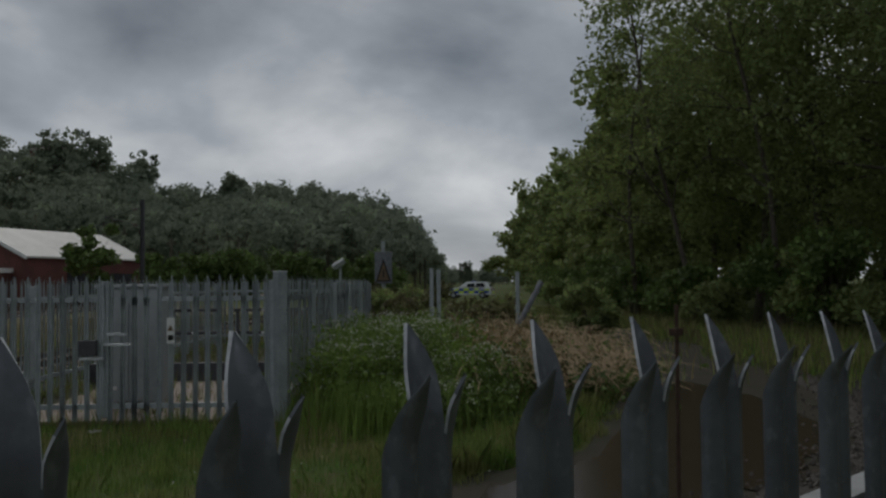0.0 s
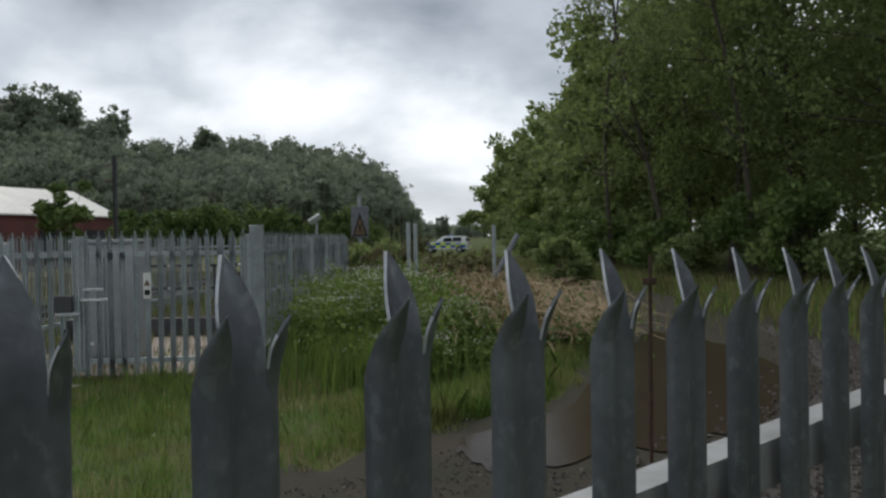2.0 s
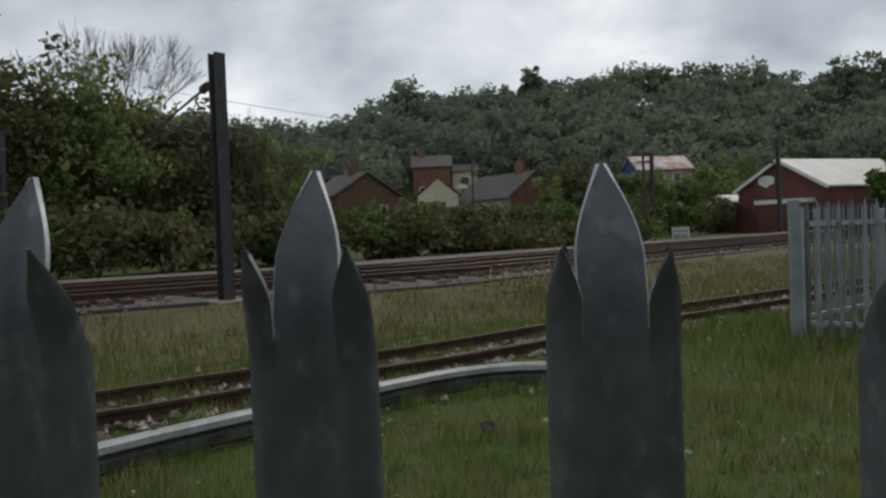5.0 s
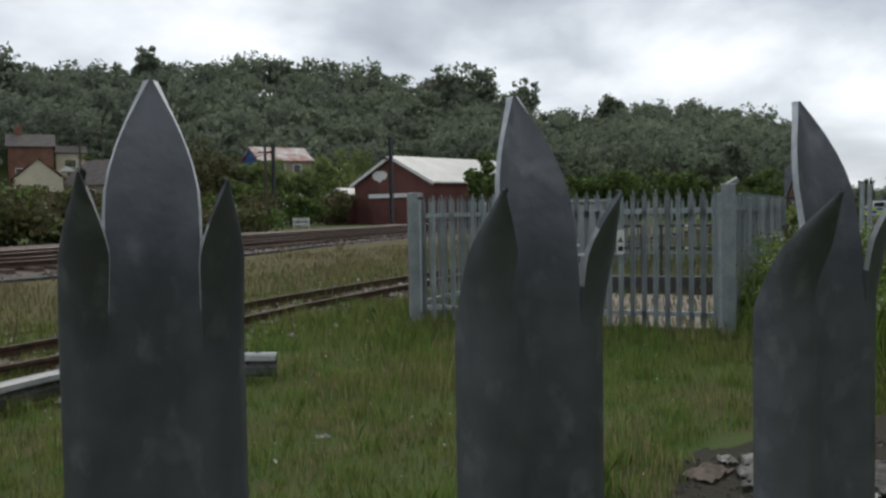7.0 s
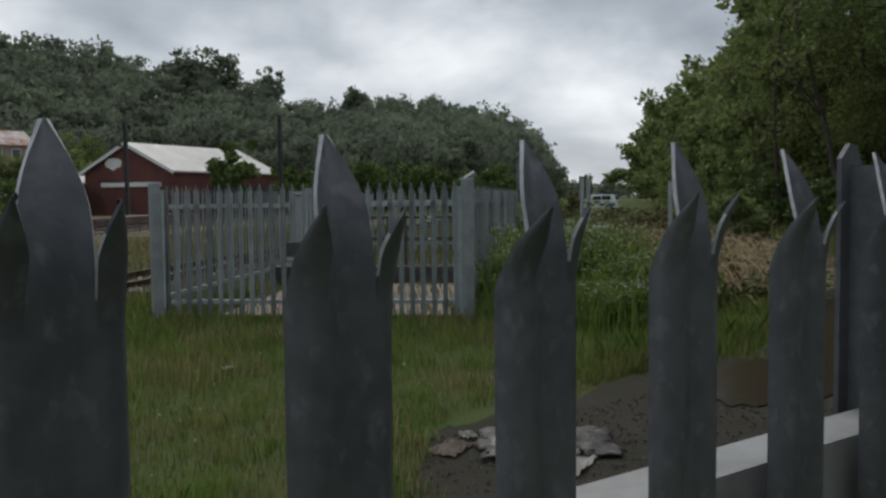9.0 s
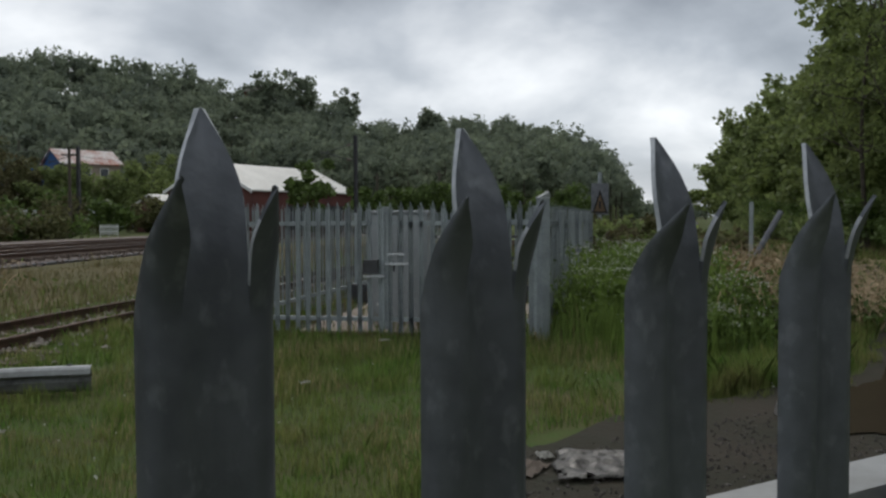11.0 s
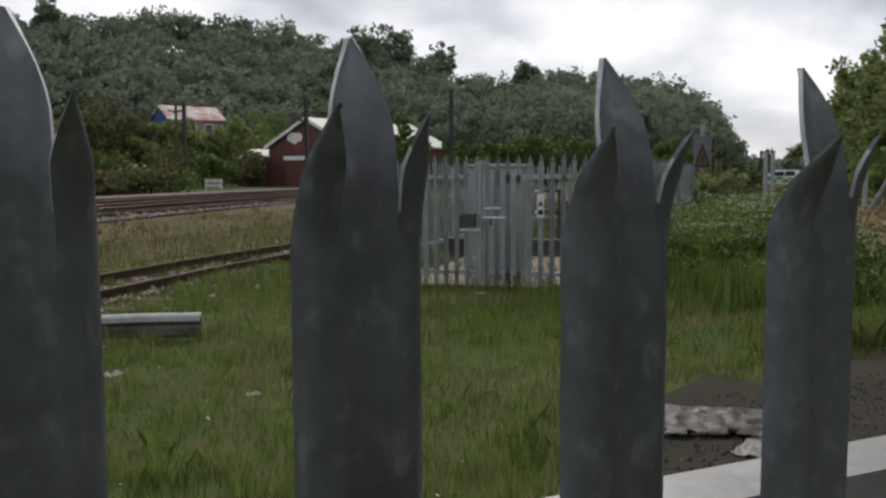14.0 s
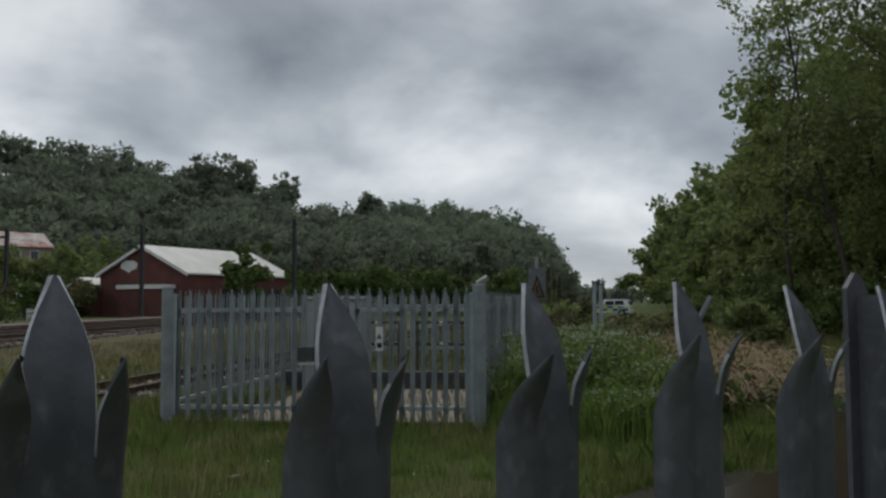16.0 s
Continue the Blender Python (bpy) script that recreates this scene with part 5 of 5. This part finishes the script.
def police_car():
    t = empty("police_car", pose(60.5, 60.3, gz(60, 60), 0, 0, 124), "white police estate car with yellow and blue checks, parked", "car")
    L, W = 4.7, 1.84
    side = [(-2.35, 0.35), (-2.3, 0.95), (-2.2, 1.02), (-1.95, 1.5), (-1.75, 1.62), (0.2, 1.62), (0.95, 1.08), (2.1, 0.92), (2.35, 0.7), (2.35, 0.35)]
    bm = prism(side, "y", -W / 2, W / 2)
    for v in bm.verts:
        if v.co.z > 1.1:
            v.co.y *= 0.82
    bmesh.ops.bevel(bm, geom=bm.edges[:], offset=0.05, segments=2, affect="EDGES")
    part("body", bm, M_CARW, t)
    for s in (-1, 1):
        y = s * (W / 2 + 0.004)
        for r in range(2):
            for k in range(8):
                x = -2.1 + k * 0.5
                mm = M_CARY if (k + r) % 2 else M_CARB
                part("check", box((x, min(y, y + s * 0.008), 0.5 + r * 0.24), (x + 0.5, max(y, y + s * 0.008), 0.74 + r * 0.24)), mm, t)
        for x0, x1 in ((-1.7, -0.8), (-0.75, 0.1)):
            g = bmesh.new()
            vs = []
            for a, b in ((x0, 1.1), (x1, 1.1), (x1 - 0.02, 1.5), (x0 + 0.1, 1.5)):
                vs.append(g.verts.new((a, s * (W / 2 * (1.0 if b < 1.2 else 0.84) + 0.012), b)))
            g.faces.new(vs if s < 0 else vs[::-1])
            bmesh.ops.solidify(g, geom=g.faces[:], thickness=0.01)
            part("side_window", g, M_GLASS, t)
        for x in (-1.45, 1.45):
            wh = part("wheel", tube((x, s * 0.72, 0.33), (x, s * 0.94, 0.33), 0.33, seg=18), M_TYRE, t)
            part("rim", tube((x, s * 0.94, 0.33), (x, s * 0.955, 0.33), 0.21, seg=14), M_CAB, wh)
    part("rear_window", box((-2.19, -0.62, 1.08), (-2.06, 0.62, 1.4)), M_GLASS, t)
    part("windscreen", prism([(0.24, 1.6), (0.3, 1.62), (0.99, 1.1), (0.93, 1.08)], "y", -0.66, 0.66), M_GLASS, t)
    for s in (-0.75, 0.75):
        part("tail_light", box((-2.38, s - 0.1, 0.75), (-2.28, s + 0.1, 1.0), 0.01), M_RUSTROOF, t)
    part("light_bar", box((-0.6, -0.55, 1.625), (-0.3, 0.55, 1.73), 0.03), M_CARB, t)
    part("rear_panel", box((-2.372, -0.7, 0.45), (-2.352, 0.7, 0.72)), M_CARY, t)


police_car()


def picket_fence():
    a, b = Vector((*polar(8.6, 66), 0)), Vector((*polar(9.6, 66), 0))
    e = (b - a).normalized()
    z = gz(a.x, a.y)
    f = empty("picket_fence", Matrix.Translation((a.x, a.y, z)) @ pose(0, 0, 0, 0, 0, math.degrees(math.atan2(e.y, e.x))), "low white-painted picket fence beside the railway", "fence")
    n = 8
    for i in range(n + 1):
        x = (b - a).length * i / n
        part("picket", prism([(x - 0.03, 0.1), (x + 0.03, 0.1), (x + 0.03, 0.8), (x, 0.9), (x - 0.03, 0.8)], "y", -0.03, 0.0), M_WHITE, f)
    for h in (0.3, 0.65):
        part("rail", box((-0.05, 0.002, h), ((b - a).length + 0.05, 0.05, h + 0.09)), M_WHITE, f)
    for i in range(3):
        x = (b - a).length * i / 2
        part("post", box((x - 0.04, 0.052, -0.1), (x + 0.04, 0.13, 0.85)), M_WHITE, f)


picket_fence()


def parked_van(az, d, yaw):
    x, y = polar(az, d)
    t = empty("van", pose(x, y, gz(x, y) + 0.1, 0, 0, yaw), "small white parked van behind the bushes", "van", "parked vans")
    bm = prism([(-2.1, 0.35), (-2.1, 1.8), (-1.95, 1.95), (0.7, 1.95), (1.35, 1.2), (2.1, 1.0), (2.15, 0.35)], "y", -0.85, 0.85)
    bmesh.ops.bevel(bm, geom=bm.edges[:], offset=0.06, segments=2, affect="EDGES")
    part("body", bm, M_CARW, t)
    for s in (-1, 1):
        part("side_window", box((0.1, s * 0.86 - 0.01, 1.2), (0.75, s * 0.86 + 0.01, 1.7)), M_GLASS, t)
        for wx in (-1.3, 1.4):
            part("wheel", tube((wx, s * 0.68, 0.32), (wx, s * 0.88, 0.32), 0.32, seg=16), M_TYRE, t)
    part("windscreen", prism([(0.74, 1.9), (0.8, 1.92), (1.36, 1.26), (1.3, 1.24)], "y", -0.68, 0.68), M_GLASS, t)


parked_van(9.3, 84, 15)
parked_van(5.7, 92, -10)


# ---- verge plants ----
def blades(name, n, place, h, w, material, label, category, seed, lean=0.35):
    g = np.random.default_rng(seed)
    p = np.array([place(g) for _ in range(n)])
    a = g.uniform(0, 2 * np.pi, n)
    hh = h * g.uniform(0.45, 1.3, n) * (p[:, 3] if p.shape[1] > 3 else 1)
    p = p[:, :3]
    sd = np.stack([np.cos(a), np.sin(a), np.zeros(n)], 1) * (w * g.uniform(0.6, 1.4, n))[:, None]
    b = g.uniform(0, 2 * np.pi, n)
    ln = np.stack([np.cos(b), np.sin(b), np.zeros(n)], 1) * (hh * lean * g.uniform(0.1, 1, n))[:, None]
    up = np.stack([np.zeros(n), np.zeros(n), hh], 1)
    mid = p + up * 0.6 + ln * 0.35
    tri = np.stack([p - sd, p + sd, mid + sd * 0.7, p + up + ln, mid - sd * 0.7], axis=1)
    ob = new(name, quads_mesh(name, tri, material))
    return tagged(ob, label, category, kind="stuff")


def in_path(x, y):
    if 0.9 < x < 13 and 0.5 < y < 4.4 + max(0, (x - 6) * 0.45) + 0.12 * math.sin(x * 5) and y > 0.7:
        if x < 2.2 and y > 1.0 + (x - 0.5) * 2.1 + 0.15 * math.sin(x * 9):
            return False
        return True
    return False


def lawn(g):
    while True:
        r = 0.9 + 13.0 * g.random() ** 0.75
        a = g.uniform(-1.1, 1.25)
        x, y = -0.4 + r * math.sin(a), 0.1 + r * math.cos(a)
        w = Vector((x, y, 0)) - B
        if w.dot((A - B).normalized()) > 0.5 and 0.0 < w.dot(Vector((0.65, 0.76, 0))) < 13:
            continue
        if y < 0.15 or in_path(x, y):
            continue
        n = noise.noise((x * 0.7, y * 0.7, 3))
        m = noise.noise((x * 2.3, y * 2.3, 8))
        return (x, y, -0.01, 0.5 + 0.9 * max(0, n) + 1.0 * max(0, m) + (0.6 if y > 6.6 and x > 1 else 0))


def rough(g):
    while True:
        s, q = g.uniform(-8, 42), g.uniform(0, 13)
        k = U * s - Rt * q
        x, y = k.x, k.y
        if y > 0.3 and (q > 9.5 or s > 9):
            d = abs((Vector((x, y, 0)) - Vector((-2.0, 9.65, 0))).dot(Vector((-0.713, 0.701, 0))))
            if d < 0.75 and g.random() < 0.85:
                continue
            return (x, y, gz(x, y) - 0.01)


def far_verge(g):
    while True:
        s, q = g.uniform(-6, 40), g.uniform(10.6, 16.2)
        k = U * s - Rt * q
        if k.y > 2:
            tuft = 0.35 + 1.3 * max(0, noise.noise((k.x * 0.8, k.y * 0.8, 5))) + 0.5 * max(0, noise.noise((k.x * 2.5, k.y * 2.5, 6)))
            return (k.x, k.y, gz(k.x, k.y) - 0.01, tuft * min(1, 0.3 + (q - 10.6) / 2.5))


def right_verge(g):
    s = g.uniform(12, 48)
    while True:
        l = g.uniform(-6, 9 if s > 26 else 14)
        k = U * s + Rt * l
        if s < 23 and l < -1.7:
            s = g.uniform(9, 48)
            continue
        if not (abs(l - 1.6) < 0.9 and s > 14) and not (3.4 < l < 5.6 + 0.4 * math.sin(s) and 11 < s < 30 and g.random() < 0.9) and not (k.y < 7.2 and k.x < 12.2 and l > -1.0):
            return (k.x, k.y, -0.01)
        s = g.uniform(9, 48)


blades("grass", 110000, lawn, 0.11, 0.0035, M_BLADE, "lush green grass on the near verge", "grass", 41)


def straw(g):
    while True:
        p = lawn(g)
        if noise.noise((p[0] * 0.9, p[1] * 0.9, 15)) > 0.12:
            return p


def weed_place(g):
    t = g.random()
    return (6.0 + 3.2 * t + g.normal() * 0.55, 6.9 + 2.4 * t + g.normal() * 0.5, -0.01)


def speck(g):
    p = lawn(g)
    return (p[0], p[1], 0.06)


blades("tall_grass", 9000, weed_place, 0.5, 0.005, M_WEED, "tall bright green grass at the edge of the path", "grass", 47)
_sg = np.random.default_rng(48)
_sp = np.array([speck(_sg)[:3] for _ in range(420)]) + _sg.normal(size=(420, 3)) * np.array([0, 0, 0.012])
tagged(new("daisies", quads_mesh("daisies", leaf_quads(_sp, 0.012, _sg), M_PETAL)), "small white daisies scattered in the grass", "wildflowers", kind="stuff")
def bank(g):
    t = g.random()
    x = 4.3 + 7.2 * t
    return (x + g.normal() * 0.12, 4.62 + max(0.0, x - 6.2) * 0.56 + abs(g.normal()) * 0.3, -0.01, 1.0 + 0.4 * math.sin(x * 4))


blades("bank_grass", 9000, bank, 0.2, 0.005, M_BLADE, "bright green grass fringing the puddle bank", "grass", 51, 0.6)
TUSSOCKS = []
_tg = np.random.default_rng(77)
while len(TUSSOCKS) < 620:
    TUSSOCKS.append(lawn(_tg))


def tussock(g):
    c = TUSSOCKS[g.integers(0, len(TUSSOCKS))]
    return (c[0] + g.normal() * 0.07, c[1] + g.normal() * 0.07, -0.01, 0.6 + 0.5 * c[3])


blades("tussock_grass", 34000, tussock, 0.15, 0.003, M_TUFT, "long bent tufts of green grass on the verge", "grass", 50, 0.55)
blades("tufts", 20000, straw, 0.15, 0.003, M_STRAW, "straw-coloured dead grass among the green", "grass", 42)
blades("dead_grass", 17000, rough, 0.22, 0.008, M_DRYBLADE, "brown dead grass around the siding", "grass", 49)
blades("rough_grass", 15000, rough, 0.2, 0.008, M_BLADE, "rough grass around the siding", "grass", 43)
blades("dry_grass", 22000, far_verge, 0.3, 0.008, M_DRYBLADE, "yellow-brown dry grass between the tracks", "grass", 44)
blades("verge_grass", 38000, right_verge, 0.3, 0.012, M_BLADE, "rough green verge grass along the path", "grass", 45)
blades("sedge", 12000, right_verge, 0.45, 0.01, M_DRYBLADE, "tall dry sedge along the path", "grass", 46)


def cow_parsley(cx, cy, rx, ry, h, n, seed):
    g = np.random.default_rng(seed)
    t = empty("cow_parsley", pose(cx, cy, 0), "tall green cow parsley clump with small white flowers", "wildflowers")
    m = n
    px = g.normal(size=(m, 2)) * np.array([rx, ry]) * 0.5
    hh = h * g.uniform(0.55, 1.1, m)
    P = np.stack([px[:, 0], px[:, 1], np.zeros(m)], 1)
    T = P + np.stack([g.normal(size=m) * 0.08, g.normal(size=m) * 0.08, hh], 1)
    sd = np.stack([g.normal(size=m), g.normal(size=m), np.zeros(m)], 1) * 0.006
    tagged(part_me("stalkwork", quads_mesh("stalkwork", np.stack([P - sd, P + sd, T + sd * 0.4, T - sd * 0.4], 1), M_WEED), t), kind="stuff")
    k = m * 16
    i = g.integers(0, m, k)
    f = g.random(k) ** 0.7
    c = P[i] + (T[i] - P[i]) * f[:, None] + g.normal(size=(k, 3)) * 0.07
    c[:, 2] = np.maximum(c[:, 2], 0.02)
    tagged(part_me("foliage", quads_mesh("foliage", leaf_quads(c, 0.036, g), M_WEED), t), kind="stuff")
    k = m * 4
    i = g.integers(0, m, k)
    c = T[i] + g.normal(size=(k, 3)) * np.array([0.05, 0.05, 0.012])
    part_me("blossom", quads_mesh("blossom", leaf_quads(c, 0.012, g), M_PETAL), t)


for i, (x, y, rx, ry, h) in enumerate(((8.0, 9.7, 1.0, 1.0, 1.1), (8.7, 9.2, 0.9, 0.9, 1.15), (9.3, 10.4, 1.0, 1.0, 1.2), (7.6, 9.2, 0.7, 0.7, 0.9), (10.2, 11.4, 1.0, 1.0, 1.15), (8.6, 8.2, 0.9, 0.7, 0.8), (7.5, 7.7, 0.8, 0.6, 0.5))):
    cow_parsley(x * 0.9, y * 0.9, rx * 0.9, ry * 0.9, h * 0.9, 320, 60 + i)


def brambles(cx, cy, r, h, n, seed, label="tangle of dead brown bramble stems over low leaves"):
    g = random.Random(seed)
    ng = np.random.default_rng(seed)
    t = empty("bramble_patch", pose(cx, cy, 0), label, "brambles", "bramble patches")
    qs = []
    for _ in range(n):
        a, b = g.uniform(0, 6.28), g.uniform(0, 6.28)
        p = Vector((math.cos(a), math.sin(a), 0)) * r * g.random() ** 0.5
        d = Vector((math.cos(b), math.sin(b), 0)) * g.uniform(0.4, 1.3)
        top = h * g.uniform(0.4, 1.15)
        side = Vector((-d.y, d.x, 0.3)).normalized() * g.uniform(0.003, 0.007)
        prev = p
        for k in range(1, 6):
            f = k / 5
            q = p + d * f + Vector((0, 0, top * math.sin(f * 2.3)))
            qs.append([prev - side, prev + side, q + side, q - side])
            prev = q
    v = np.array([[tuple(c) for c in q] for q in qs])
    tagged(part_me("stemwork", quads_mesh("stemwork", v, M_STEM), t), kind="stuff")
    c = ng.normal(size=(n * 4, 3)) * np.array([r * 0.6, r * 0.6, h * 0.3]) + np.array([0, 0, h * 0.25])
    c[:, 2] = np.abs(c[:, 2])
    tagged(part_me("foliage", quads_mesh("foliage", leaf_quads(c, 0.05, ng), M_LEAF_BUSH), t), kind="stuff")


for i, (x, y, r, h) in enumerate(((9.6, 8.4, 0.9, 0.85), (10.4, 8.9, 1.0, 1.0), (11.2, 9.5, 1.1, 1.0), (10.6, 8.0, 0.9, 0.7), (11.8, 9.0, 1.0, 0.8), (12.6, 9.6, 1.0, 0.9), (12.2, 11.0, 1.2, 1.0), (13.6, 12.6, 1.4, 1.1))):
    brambles(x * 0.9, y * 0.9, r * 0.95, h * 0.85, 340, 80 + i)
brambles(-0.8, 18.4, 1.1, 0.75, 90, 95, "dead brown stems arching over dry grass")
for i, (x, y, h, r) in enumerate(((15.5, 14.6, 1.1, 1.5), (17.5, 16.2, 1.1, 1.7), (20, 19.2, 0.7, 1.8), (23, 22, 0.6, 1.8), (14.5, 17.3, 1.5, 1.3), (27, 25.5, 0.55, 2.0), (16.2, 20.0, 1.5, 1.2), (33, 30, 0.5, 1.6), (30, 33, 1.5, 2), (18.0, 13.2, 1.6, 0.85), (18.6, 18.2, 1.0, 1.2), (15.8, 18.8, 1.5, 1.2), (17.0, 22.2, 1.7, 1.4))):
    bush((x, y, 0), h, r, 2200, 0.07 + 0.002 * x, M_LEAF_A if i % 2 else M_LEAF_GREY, "low dark green bush in the rough ground", 900 + i, "bushes on the old trackbed")


# ---- litter ----
def litter():
    bm = bmesh.new()
    g = random.Random(9)
    nx, ny = 34, 26
    vs = []
    for j in range(ny):
        for i in range(nx):
            u, v = i / (nx - 1) - 0.5, j / (ny - 1) - 0.5
            e = max(abs(u), abs(v)) * 2
            z = 0.07 * abs(noise.noise((u * 4, v * 13, 1))) + 0.06 * abs(noise.noise((u * 8, v * 27, 4)))
            z *= 1 - 0.75 * e ** 3
            x = u * 0.85 + 0.06 * noise.noise((u * 3, v * 3, 7))
            y = v * 0.62 + 0.08 * noise.noise((u * 3, v * 3, 12))
            vs.append(bm.verts.new((x, y, 0.008 + z)))
    for j in range(ny - 1):
        for i in range(nx - 1):
            if abs(noise.noise((i * 0.4, j * 0.4, 20))) > 0.42 and (i < 3 or j < 3 or i > nx - 5):
                continue
            bm.faces.new((vs[j * nx + i], vs[j * nx + i + 1], vs[(j + 1) * nx + i + 1], vs[(j + 1) * nx + i]))
    bmesh.ops.solidify(bm, geom=bm.faces[:], thickness=0.002)
    ob = part("plastic_sheet", bm, M_SHEET, None)
    for p in ob.data.polygons:
        p.use_smooth = True
    ob.matrix_basis = pose(2.52, 3.46, 0.032, 0, 0, -36)
    tagged(ob, "crumpled dirty grey plastic sheet lying in mud", "litter")
    for i, (x, y, w, h, yaw, m, lab) in enumerate(((2.36, 3.04, 0.36, 0.17, 28, M_PAPER, "torn dirty white paper on the mud"), (2.0, 3.72, 0.3, 0.18, 30, M_CONC, "flat piece of wet cardboard on the mud"),
                                                   (2.25, 3.88, 0.13, 0.1, 70, M_PAPER, "crumpled white paper scrap on the mud"), (0.1, 5.2, 0.09, 0.07, 10, M_PAPER, "white paper scrap in the grass"),
                                                   (-0.7, 6.2, 0.16, 0.1, 40, M_PAPER, "crumpled white litter in the grass"), (-1.2, 6.0, 0.3, 0.12, 100, M_GRAVEL, "small heap of grey rubble in the grass"),
                                                   (1.8, 6.8, 0.1, 0.08, 0, M_PAPER, "white paper scrap in the grass"), (3.6, 8.8, 0.12, 0.09, 0, M_PAPER, "white litter at the foot of the gate"))):
        bm = bmesh.new()
        n = 7
        v = [[bm.verts.new(((a / n - 0.5) * w, (b / n - 0.5) * h, 0.01 + 0.05 * abs(noise.noise((a * 0.6 + i * 9, b * 0.6, i))))) for a in range(n + 1)] for b in range(n + 1)]
        for b in range(n):
            for a in range(n):
                bm.faces.new((v[b][a], v[b][a + 1], v[b + 1][a + 1], v[b + 1][a]))
        bmesh.ops.solidify(bm, geom=bm.faces[:], thickness=0.003)
        ob = part("litter", bm, m, None)
        ob.matrix_basis = pose(x, y, 0.02 if i < 3 else 0.06, 0, 0, yaw)
        tagged(ob, lab, "litter")


litter()
